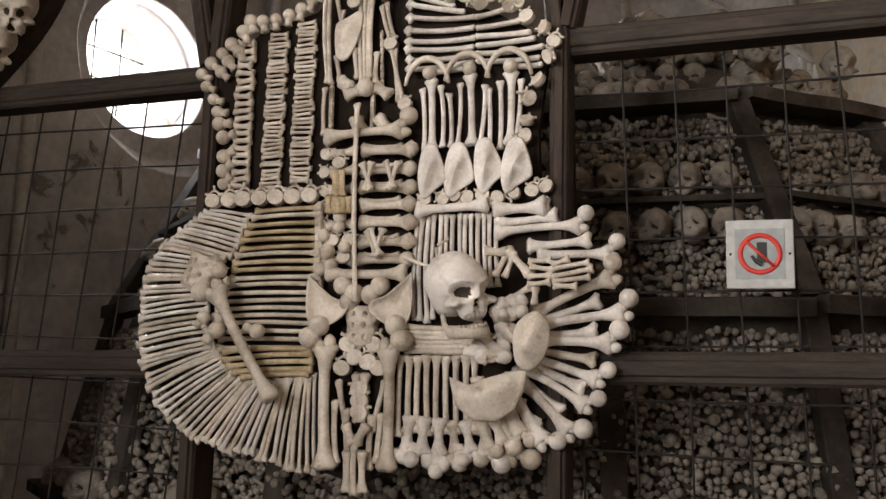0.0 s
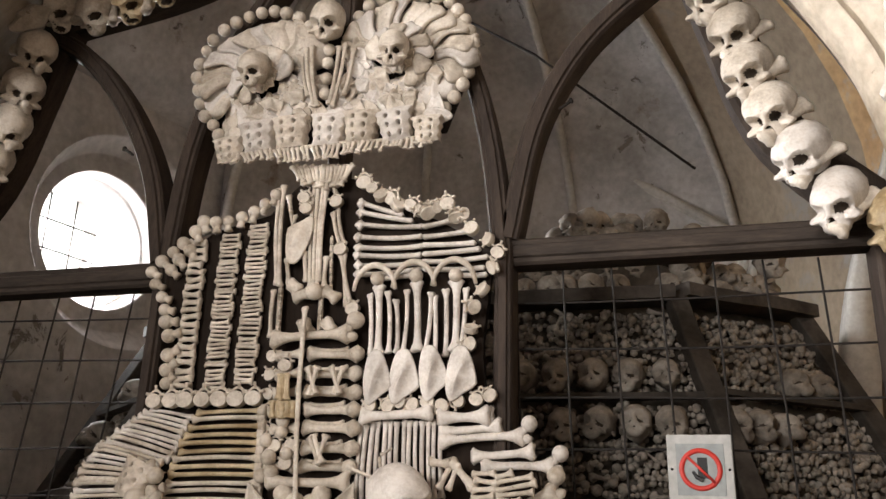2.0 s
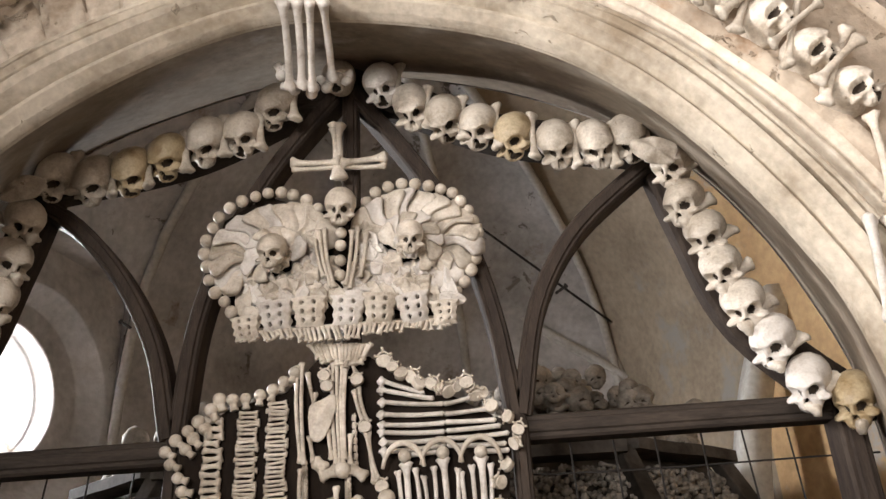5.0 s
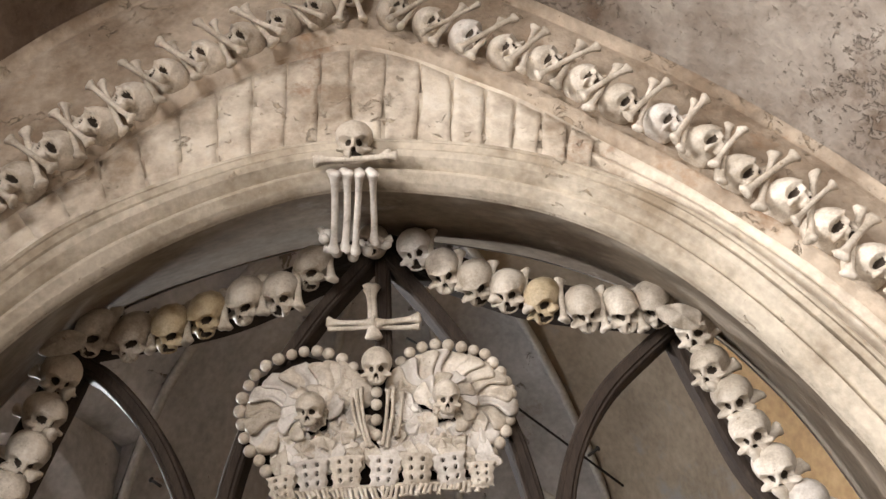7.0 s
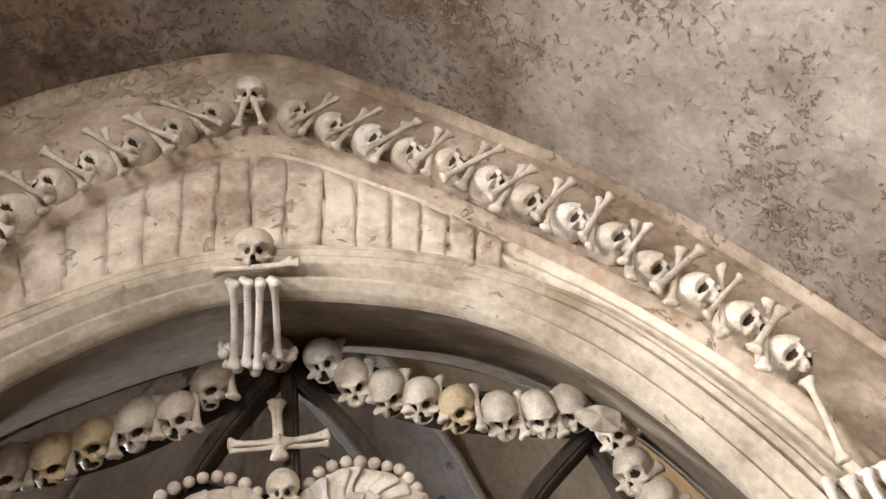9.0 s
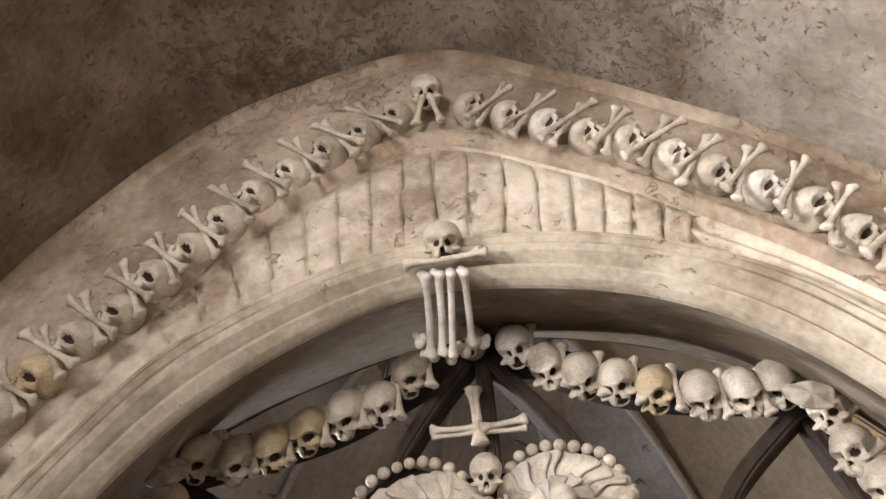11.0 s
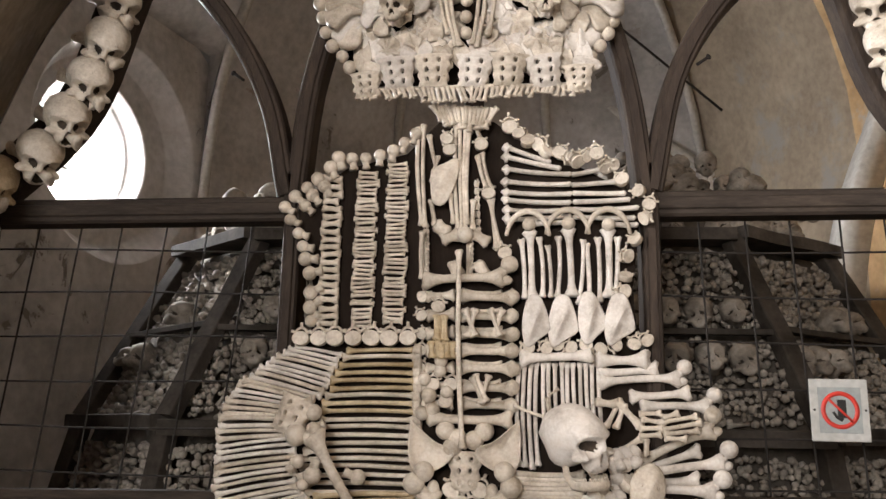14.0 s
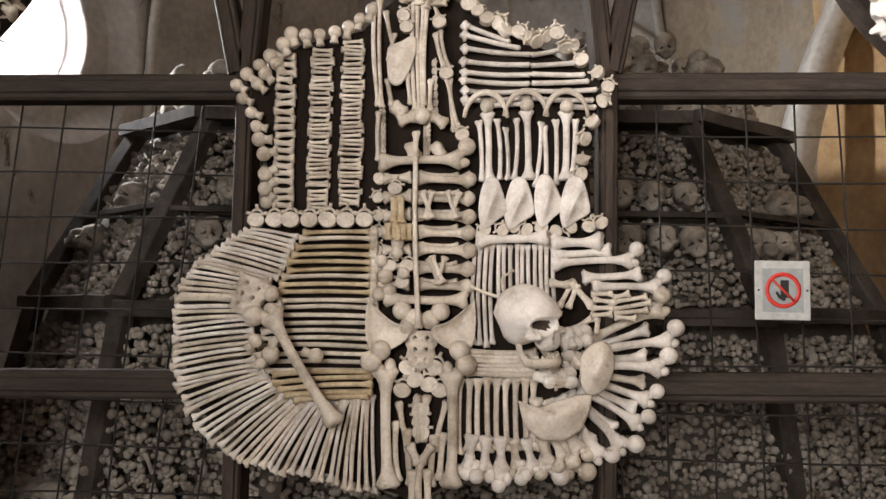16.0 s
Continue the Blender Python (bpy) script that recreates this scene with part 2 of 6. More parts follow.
class Build:
    """Collects rings and lumps into one list of points and faces."""

    def __init__(self):
        self.v, self.f, self.dark = [], [], []

    def loft(self, rings, closed=True, cap=True, loop=False):
        base, n = len(self.v), len(rings[0])
        for r in rings:
            self.v.extend(tuple(p) for p in r)
        k = len(rings)
        for i in range(k if loop else k - 1):
            a, b = base + i * n, base + ((i + 1) % k) * n
            for j in range(n if closed else n - 1):
                c = (j + 1) % n
                self.f.append((a + j, a + c, b + c, b + j))
        if cap and closed and not loop:
            self.f.append(tuple(base + j for j in reversed(range(n))))
            self.f.append(tuple(base + (k - 1) * n + j for j in range(n)))
        return self

    def ball(self, centre, radii, level=2, turn=None):
        vs, fs = SPHERES[level]
        base = len(self.v)
        for p in vs:
            q = Vector((p[0] * radii[0], p[1] * radii[1], p[2] * radii[2]))
            if turn is not None:
                q = turn @ q
            self.v.append((q.x + centre[0], q.y + centre[1], q.z + centre[2]))
        self.f.extend(tuple(base + i for i in f) for f in fs)
        return self

    def box(self, x0, x1, y0, y1, z0, z1, b=0.004):
        def ring(x, i):
            return [(x, y0 + i, z0 + b), (x, y0 + b, z0 + i), (x, y1 - b, z0 + i), (x, y1 - i, z0 + b), (x, y1 - i, z1 - b), (x, y1 - b, z1 - i), (x, y0 + b, z1 - i), (x, y0 + i, z1 - b)]
        return self.loft([ring(x0, b), ring(x0 + b, 0), ring(x1 - b, 0), ring(x1, b)])

    def tube(self, points, radius, n=8):
        rings, ps = [], [Vector(p) for p in points]
        for i, p in enumerate(ps):
            d = (ps[min(i + 1, len(ps) - 1)] - ps[max(i - 1, 0)]).normalized()
            a = d.orthogonal().normalized() if abs(d.y) > 0.9 else d.cross(Vector((0, 1, 0))).normalized()
            b = d.cross(a)
            r = radius[i] if isinstance(radius, (list, tuple)) else radius
            rings.append([p + (a * math.cos(2 * math.pi * j / n) + b * math.sin(2 * math.pi * j / n)) * r for j in range(n)])
        return self.loft(rings)

    def mesh(self, name, mat, smooth=True):
        me = mesh_of(name, self.v, self.f, mat, smooth)
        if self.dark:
            me.materials.append(HOLLOW_SHADE)
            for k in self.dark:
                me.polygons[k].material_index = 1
        return me


SPHERES = {}
for level in (1, 2, 3, 4, 5):
    bm = bmesh.new()
    bmesh.ops.create_icosphere(bm, subdivisions=level, radius=1)
    SPHERES[level] = ([tuple(v.co) for v in bm.verts], [tuple(v.index for v in f.verts) for f in bm.faces])
    bm.free()


def spline(points, n):
    """n points, evenly spaced, on a smooth curve through the points given."""
    ps = [np.array(p, float) for p in points]
    ps = [2 * ps[0] - ps[1]] + ps + [2 * ps[-1] - ps[-2]]
    dense = []
    for i in range(1, len(ps) - 2):
        a, b, c, d = ps[i - 1:i + 3]
        for k in range(24):
            t = k / 24
            dense.append(0.5 * (2 * b + (c - a) * t + (2 * a - 5 * b + 4 * c - d) * t * t + (3 * b - a - 3 * c + d) * t ** 3))
    dense.append(ps[-2])
    dense = np.array(dense)
    s = np.concatenate([[0], np.cumsum(np.linalg.norm(np.diff(dense, axis=0), axis=1))])
    at = np.linspace(0, s[-1], n)
    return np.stack([np.interp(at, s, dense[:, k]) for k in range(dense.shape[1])], 1)


def matched(points, per):
    """A smooth curve with the same number of steps between each pair of points."""
    ps = [np.array(p, float) for p in points]
    ps = [2 * ps[0] - ps[1]] + ps + [2 * ps[-1] - ps[-2]]
    out = []
    for i in range(1, len(ps) - 2):
        a, b, c, d = ps[i - 1:i + 3]
        for k in range(per):
            t = k / per
            out.append(0.5 * (2 * b + (c - a) * t + (2 * a - 5 * b + 4 * c - d) * t * t + (3 * b - a - 3 * c + d) * t ** 3))
    out.append(ps[-2])
    return np.array(out)


# ---------------------------------------------------------------- skulls and bones
def skull_mesh(name, mat, seed, level=4, wide=1.0, broken=0.0):
    """A skull without its lower jaw: braincase, brows, sockets, nose opening, cheekbones, upper teeth. It faces -y."""
    rng = np.random.RandomState(seed)
    vs, fs = SPHERES[level]
    d = np.array(vs)
    d = d + np.array([0, -0.8, -0.22])
    d /= np.linalg.norm(d, axis=1)[:, None]
    c = np.array([0, -0.012, -0.008])
    j = rng.uniform(0.94, 1.06, 6)

    def ell(p, o, r):
        q = (p - np.array(o)) / np.array(r)
        k = np.linalg.norm(q, axis=-1)
        return (k - 1) * min(r)

    def join(a, b, k):
        h = np.clip(0.5 + 0.5 * (b - a) / k, 0, 1)
        return b * (1 - h) + a * h - k * h * (1 - h)

    def cut(a, b, k):
        return -join(-a, b, k)

    def solid(p):
        q = p.copy()
        q[..., 0] = np.abs(q[..., 0])
        s = ell(p, (0, 0.012, 0.024), (0.071 * wide * j[0], 0.090 * j[1], 0.068 * j[2]))
        s = join(s, ell(p, (0, -0.046, 0.012), (0.056, 0.042, 0.04)), 0.018)
        s = join(s, ell(p, (0, -0.052, -0.028), (0.046, 0.034, 0.034)), 0.012)
        s = join(s, ell(q, (0.052, -0.052, -0.033), (0.017, 0.028, 0.011)), 0.01)
        s = join(s, ell(p, (0, -0.058, -0.056), (0.036, 0.029, 0.022)), 0.01)
        s = join(s, ell(q, (0.024, -0.084, 0.013), (0.027, 0.009, 0.007)), 0.008)
        s = join(s, ell(p, (0, -0.088, -0.012), (0.006, 0.007, 0.02)), 0.006)
        s = join(s, ell(p, (0, 0.03, -0.036), (0.045, 0.045, 0.03)), 0.02)
        s = cut(s, ell(q, (0.085, -0.042, -0.002), (0.024, 0.03, 0.03)), 0.012)
        s = cut(s, ell(q, (0.060, -0.04, -0.066), (0.024, 0.06, 0.024)), 0.006)
        teeth = (p[..., 2] < -0.058) & (p[..., 1] < -0.06)
        s = s + np.where(teeth, 0.002 * np.cos(q[..., 0] * 2 * np.pi / 0.0085) + 0.001, 0)
        return s

    def holes(p):
        q = p.copy()
        q[..., 0] = np.abs(q[..., 0])
        h = ell(q, (0.0305, -0.09, -0.008), (0.0220, 0.056, 0.0203))
        h = np.minimum(h, ell(p, (0, -0.092, -0.037), (0.0105, 0.036, 0.0135)))
        h = np.minimum(h, ell(q, (0.006, -0.092, -0.045), (0.007, 0.032, 0.008)))
        if broken:
            h = np.minimum(h, ell(p, (0.03 * broken, -0.085, -0.07), (0.034, 0.03, 0.024)))
        return h

    t = np.linspace(0.006, 0.135, 170)
    p = c + d[:, None, :] * t[None, :, None]
    body, hole = solid(p), holes(p)
    s = np.maximum(body, -hole)
    out = s > 0
    first = np.where(out.any(1), out.argmax(1), len(t) - 1).clip(1)
    i = np.arange(len(d))
    a, b = s[i, first - 1], s[i, first]
    k = np.clip(-a / np.where(np.abs(b - a) < 1e-9, 1, b - a), 0, 1)
    r = t[first - 1] + k * (t[1] - t[0])
    v = c + d * r[:, None]
    # faces deep in the sockets and nose take the painted shade
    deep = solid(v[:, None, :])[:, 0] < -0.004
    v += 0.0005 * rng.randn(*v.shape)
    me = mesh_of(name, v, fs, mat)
    me.materials.append(HOLLOW_SHADE)
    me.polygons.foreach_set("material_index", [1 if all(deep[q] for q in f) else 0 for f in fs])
    return me


def jaw_mesh(name, mat):
    """A lower jaw: a horseshoe with two rising ends and a row of teeth."""
    b = Build()
    pts = [(0.047 * math.cos(a), -0.02 - 0.062 * math.sin(a), -0.092) for a in np.linspace(0, math.pi, 13)]
    pts = [(0.05, 0.0, -0.045), (0.05, -0.003, -0.07)] + pts + [(-0.05, -0.003, -0.07), (-0.05, 0.0, -0.045)]
    rings = []
    for i, p in enumerate(pts):
        d = (Vector(pts[min(i + 1, len(pts) - 1)]) - Vector(pts[max(i - 1, 0)])).normalized()
        side = Vector((p[0], p[1] + 0.02, 0)).normalized()
        up = d.cross(side).normalized()
        rings.append([Vector(p) + side * 0.006 * math.cos(a) + up * 0.013 * math.sin(a) for a in np.linspace(0, 2 * math.pi, 8, endpoint=False)])
    b.loft(rings)
    for a in np.linspace(0.5, math.pi - 0.5, 11):
        b.ball((0.043 * math.cos(a), -0.022 - 0.06 * math.sin(a), -0.077), (0.0035, 0.003, 0.007), 1)
    return b.mesh(name, mat)


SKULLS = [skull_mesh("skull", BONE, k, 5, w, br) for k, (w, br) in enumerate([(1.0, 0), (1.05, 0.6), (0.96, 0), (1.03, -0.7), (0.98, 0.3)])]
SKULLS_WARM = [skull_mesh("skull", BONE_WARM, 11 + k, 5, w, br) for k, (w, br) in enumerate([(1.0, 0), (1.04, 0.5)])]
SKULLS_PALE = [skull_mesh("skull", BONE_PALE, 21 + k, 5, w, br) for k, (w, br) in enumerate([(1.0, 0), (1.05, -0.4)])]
JAW = jaw_mesh("jaw", BONE)

BONES = {}


def bone_mesh(kind, length, r, mat):
    """A long bone along +z from 0 to length. kind: femur (ball head, neck, double knuckle), long, thin, finger, rib."""
    key = (kind, round(length, 2), round(r, 3), mat.name)
    if key in BONES:
        return BONES[key]
    rng = random.Random(len(BONES) * 7 + 1)
    length = max(round(length, 2), 0.02)
    n = 10 if kind in ("femur", "long") else 8
    flare = {"femur": 1.15, "long": 1.05, "thin": 0.55, "finger": 0.8, "rib": 0.15}[kind]
    end = {"femur": 2.6, "long": 2.3, "thin": 2.2, "finger": 1.6, "rib": 1.5}[kind] * r
    zs = [0, 0.25 * end, 0.6 * end, 1.1 * end, 1.9 * end, 2.9 * end]
    zs = [z for z in zs if z < length * 0.42]
    mids = [length * k for k in (0.5,)] if length < 0.12 else [length * k for k in (0.38, 0.5, 0.62)]
    zs = zs + [m for m in mids if m > zs[-1] * 1.1 and m < length - zs[-1] * 1.1] + [length - z for z in reversed(zs)]
    bow = {"rib": 0.07, "femur": 0.025, "long": 0.02, "thin": 0.03, "finger": 0.0}[kind] * length * rng.uniform(0.4, 1.2)
    rings = []
    for i, z in enumerate(zs):
        e0, e1 = math.exp(-(z / end) ** 2), math.exp(-((length - z) / end) ** 2)
        e = e0 * rng.uniform(0.75, 1.0) + e1
        rr = r * (1 + flare * e)
        if i in (0, len(zs) - 1):
            rr *= 0.6
        lobe = 0.28 * e if kind != "rib" else 0
        flat = 0.8 if kind in ("thin", "rib") else 0.92
        ring = []
        for j in range(n):
            a = 2 * math.pi * j / n
            w = rr * (1 + lobe * math.cos(2 * a)) * (1 + rng.uniform(-0.05, 0.05))
            dip = (0.3 * r * math.cos(2 * a) * e) * (-1 if i == 0 else 1 if i == len(zs) - 1 else 0)
            ring.append((w * math.cos(a) + bow * math.sin(math.pi * z / length), w * math.sin(a) * flat, z + dip))
        rings.append(ring)
    b = Build().loft(rings)
    if kind == "femur":
        b.tube([(0, 0, length - 1.5 * r), (1.6 * r, 0, length + 0.2 * r), (2.6 * r, 0, length + 0.9 * r)], [1.2 * r, 1.0 * r, 1.0 * r], 8)
        b.ball((3.0 * r, 0, length + 1.3 * r), (2.05 * r,) * 3, 3)
        b.ball((-0.7 * r, 0, length + 0.2 * r), (1.2 * r, 1.1 * r, 1.7 * r), 2)
    BONES[key] = b.mesh({"femur": "femur", "long": "long_bone", "thin": "thin_bone", "finger": "finger_bone", "rib": "rib"}[kind], mat)
    return BONES[key]


def along(p, q, roll=0.0):
    """The pose whose +z runs from p to q."""
    d = Vector(q) - Vector(p)
    z = d.normalized()
    y = Vector((0, 1, 0)) if abs(z.y) < 0.9 else Vector((1, 0, 0))
    x = y.cross(z).normalized()
    y = z.cross(x)
    m = Matrix((x, y, z)).transposed().to_4x4()
    return Matrix.Translation(p) @ m @ Matrix.Rotation(radians(roll), 4, "Z")


PITCH = random.Random(4)


def lay(parent, kind, p, q, r=0.008, y=-0.05, mat=BONE, roll=None, jitter=0.002, y2=None, label=""):
    """A bone of the carving from p to q, given as (x, z) on the board."""
    a = Vector((p[0] + PITCH.uniform(-jitter, jitter), y + PITCH.uniform(-jitter, jitter) * 1.5, p[1] + PITCH.uniform(-jitter, jitter)))
    c = Vector((q[0] + PITCH.uniform(-jitter, jitter), (y if y2 is None else y2) + PITCH.uniform(-jitter, jitter) * 1.5, q[1] + PITCH.uniform(-jitter, jitter)))
    me = bone_mesh(kind, (c - a).length, r, mat)
    return piece(me.name.split(".")[0], me, along(a, c, PITCH.uniform(-40, 40) if roll is None else roll), parent, label)


def between(a, b, t):
    return (a[0] + (b[0] - a[0]) * t, a[1] + (b[1] - a[1]) * t)


def knob_mesh(r, mat, stub=1.8, lumpy=False):
    """The ball head of a thigh bone with the stump of its neck, which points to -z."""
    b = Build().ball((0, 0, 0), (r, r, r), 3)
    if lumpy:
        b.ball((-1.05 * r, 0.1 * r, -0.95 * r), (0.78 * r, 0.8 * r, 1.05 * r), 2)
        b.ball((-0.2 * r, 0.2 * r, -1.5 * r), (0.8 * r, 0.75 * r, 0.9 * r), 2)
    b.tube([(0, 0, -0.6 * r), (0, 0, -1.2 * r), (0, 0, -stub * r)], [0.62 * r, 0.55 * r, 0.75 * r], 10)
    return b.mesh("bone_knob", mat)


def vertebra_mesh(r, mat, seed=0, spiky=True):
    """A vertebra seen on its round face: drum, hollow face, arch with its opening, three spurs. The face looks to -y."""
    g = random.Random(seed)
    b = Build()
    n = 16
    prof = [(0.0, 0.09), (0.55, 0.07), (0.82, 0.0), (0.95, -0.02), (1.0, 0.09), (0.9, 0.5), (1.0, 0.95), (0.8, 1.0)]
    rings = []
    for k, dep in prof:
        rings.append([(r * max(k, 0.02) * math.cos(2 * math.pi * j / n) * 1.08, r * dep * (1 if dep > 0.1 else 0.6), r * max(k, 0.02) * math.sin(2 * math.pi * j / n) * 0.9) for j in range(n)])
    b.loft(rings)
    if spiky:
        arch = [(r * 0.75 * math.cos(a), r * 0.5, r * 0.55 + r * 0.75 * math.sin(a)) for a in np.linspace(-0.2, math.pi + 0.2, 9)]
        b.tube(arch, r * 0.17, 6)
        for a, ln in ((math.pi / 2, 0.6), (0.25, 0.5), (math.pi - 0.25, 0.5)):
            s = Vector((r * 0.8 * math.cos(a), r * 0.5, r * 0.6 + r * 0.75 * math.sin(a)))
            e = s + Vector((math.cos(a) * r * ln, -r * 0.25 * g.uniform(0, 1), math.sin(a) * r * ln))
            b.tube([s, (s + e) / 2, e], [r * 0.24, r * 0.19, r * 0.2], 6)
    return b.mesh("vertebra", mat)


def plate_mesh(name, outline, thick, mat, dish=0.0, ridge=0.0, ripple=0.0, seed=0):
    """A flat bone: an outline in (x, z), domed towards -y, with a thick rolled rim."""
    o = np.array(outline)
    c = o.mean(0)
    n = len(o)
    size = np.abs(o - c).max()
    rings = []

    def ring(k, y):
        out = []
        for i, p in enumerate(o):
            q = c + (p - c) * k
            w = ripple * math.sin(5 * 2 * math.pi * i / n + seed) * k
            rd = ridge * math.exp(-((q[0] - c[0] - 0.35 * (q[1] - c[1])) / (0.12 * size)) ** 2) * (1 - k * k)
            out.append((q[0], y - dish * (1 - k * k) + w - rd, q[1]))
        return out
    for k in (0.03, 0.3, 0.6, 0.85):
        rings.append(ring(k, 0))
    rings.append(ring(0.95, -thick * 0.6))
    rings.append(ring(1.0, -thick * 0.1))
    rings.append(ring(0.97, thick * 0.7))
    rings.append(ring(0.6, thick))
    rings.append(ring(0.05, thick))
    return Build().loft(rings).mesh(name, mat)


def crest_mesh(length, width, mat, seed):
    """A wavy piece of a hip bone: a broad S-shaped blade with one thick rolled edge, along +x."""
    g = random.Random(seed)
    rings = []
    ph, amp = g.uniform(-0.6, 0.6), g.uniform(0.7, 1.1)
    for t in np.linspace(0, 1, 17):
        w = width * (0.55 + 0.45 * math.sin(math.pi * min(1, 0.1 + t * 0.75))) * math.sqrt(max(0.05, 1 - max(0, (t - 0.8) / 0.21) ** 2))
        mid = width * 0.24 * amp * math.sin(2 * math.pi * t * 1.15 + ph)
        ring = []
        for a in np.linspace(0, 2 * math.pi, 14, endpoint=False):
            edge = 0.55 + 0.9 * max(0, math.sin(a)) ** 3
            ring.append((t * length + 0.05 * width * math.sin(a), -0.16 * width * math.cos(a) * edge - 0.06 * width * math.cos(2 * math.pi * t), mid + w * 0.5 * math.sin(a)))
        rings.append(ring)
    return Build().loft(rings).mesh("crest_bone", mat)


def petal_mesh(length, width, mat, seed, flip=1):
    """A blade of a hip bone, narrow at its root and broad and curled at its rounded end, along +x."""
    g = random.Random(seed)
    ph, sway, curl = g.uniform(-0.7, 0.7), g.uniform(0.10, 0.18), g.uniform(0.10, 0.16)
    rings = []
    across = np.linspace(-1, 1, 13)
    for u in list(np.linspace(0, 0.8, 11)) + [0.86, 0.91, 0.95, 0.98, 1.0]:
        w = width * 0.5 * (0.46 + 0.54 * min(1, u / 0.6) ** 1.3) * math.sqrt(max(0.03, 1 - max(0, (u - 0.68) / 0.33) ** 2)) * (1 + 0.13 * math.sin(10 * u + ph))
        mid = width * sway * math.sin(2 * math.pi * u * 0.9 + ph)
        top, low = [], []
        for v in across:
            wave = -curl * width * math.sin(2.6 * v + 1.4 * u + ph) * (0.3 + 0.7 * u) - 0.20 * width * math.sin(math.pi * u)
            rim = 0.0045 + 0.0035 * math.exp(-((abs(v) - 0.85) / 0.2) ** 2) + 0.004 * math.exp(-((u - 0.93) / 0.07) ** 2) + 0.006 * math.exp(-(u / 0.12) ** 2)
            x = u * length + 0.03 * width * math.sin(3 * v + seed)
            top.append((x, wave - rim, flip * (mid + v * w)))
            low.append((x, wave + 0.004, flip * (mid + v * w)))
        rings.append((top + low[::-1])[::flip])
    return Build().loft(rings).mesh("petal_bone", mat)


def blade_outline(w, h):
    pts = [(-0.15, 0.5), (0.1, 0.48), (0.3, 0.25), (0.48, -0.1), (0.42, -0.22), (0.1, -0.36), (-0.15, -0.5), (-0.3, -0.5), (-0.42, -0.3), (-0.45, -0.05), (-0.4, 0.2), (-0.3, 0.42)]
    return [(p[0] * w, p[1] * h) for p in spline(pts + pts[:1], 25)[:-1]]


def round_outline(w, h, wav=0.0, n=24, seed=0):
    return [(w / 2 * math.cos(a) * (1 + wav * math.sin(3 * a + seed)), h / 2 * math.sin(a) * (1 + wav * math.sin(2 * a + 1.3 * seed))) for a in np.linspace(0, 2 * math.pi, n, endpoint=False)]


def sacrum_mesh(w, h, mat, rows=4):
    """A tapering plate, domed, with two columns of holes sunk deep into it."""
    nx, nz = 24, 28
    b = Build()
    rings = []
    for j in range(nz + 1):
        v = j / nz
        half = w / 2 * (0.74 + 0.26 * v * v) * (1 + 0.07 * math.cos(rows * 2 * math.pi * v))
        ring = []
        for i in range(nx + 1):
            u = i / nx * 2 - 1
            y = -0.018 * (1 - u * u) * (0.4 + 0.6 * math.sin(math.pi * v)) + 0.003 * math.cos(v * rows * 2 * math.pi)
            hole = max(math.exp(-(((abs(u) - 0.40) / 0.10) ** 2 + ((v - (k + 0.7) / (rows + 0.4)) * h / (0.11 * w / 2)) ** 2) ** 2) for k in range(rows))
            # the floors of the holes take the painted shade
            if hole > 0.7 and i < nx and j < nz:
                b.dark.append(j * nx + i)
            ring.append((u * half, y + 0.036 * hole + 0.002 * noise.noise((u * 3, v * 4, w * 50)), (v - 0.5) * h * (1 + 0.05 * (1 - u * u))))
        rings.append(ring)
    b.loft(rings, closed=False)
    back = [[(p[0] * 0.98, 0.042, p[2] * 0.98) for p in (r[0], r[-1])] for r in rings]
    base = len(b.v)
    for l0, l1 in back:
        b.v.extend([l0, l1])
    w1 = nx + 1
    for j in range(nz):
        b.f.append((j * w1, (j + 1) * w1, base + 2 * (j + 1), base + 2 * j))
        b.f.append((j * w1 + nx, base + 2 * j + 1, base + 2 * (j + 1) + 1, (j + 1) * w1 + nx))
    return b.mesh("sacrum", mat)


def skull_pose(x, y, z, size=1.0, yaw=0, pitch=0, roll=0):
    return Matrix.Translation((x, y, z)) @ Matrix.Rotation(radians(roll), 4, "Y") @ Matrix.Rotation(radians(yaw), 4, "Z") @ Matrix.Rotation(radians(pitch), 4, "X") @ Matrix.Scale(size, 4)

# ---------------------------------------------------------------- the arch wall and the hall's vault
FACE = -0.5
OPEN = [(-1.17, 0), (-1.16, 1.2), (-1.155, 1.9), (-1.142, 2.363), (-1.06, 2.60), (-0.888, 2.869), (-0.66, 3.08), (-0.36, 3.25), (-0.05, 3.32), (0.31, 3.268), (0.56, 3.172), (0.77, 3.02), (0.955, 2.80), (1.088, 2.575), (1.168, 2.37), (1.24, 1.9), (1.25, 1.2), (1.25, 0)]
REAR = [(-1.40, 0), (-1.40, 1.2), (-1.40, 1.9), (-1.40, 2.36), (-1.32, 2.66), (-1.19, 2.95), (-0.93, 3.27), (-0.47, 3.48), (-0.02, 3.56), (0.42, 3.48), (0.76, 3.34), (1.02, 3.16), (1.2, 2.92), (1.32, 2.66), (1.40, 2.36), (1.41, 1.9), (1.41, 1.2), (1.41, 0)]
MOULD_OUT = [(-1.30, 0), (-1.30, 1.2), (-1.30, 1.9), (-1.27, 2.40), (-1.19, 2.67), (-1.03, 2.91), (-0.77, 3.19), (-0.42, 3.37), (-0.05, 3.44), (0.33, 3.40), (0.62, 3.29), (0.87, 3.12), (1.075, 2.865), (1.215, 2.635), (1.295, 2.40), (1.35, 1.9), (1.36, 1.2), (1.36, 0)]
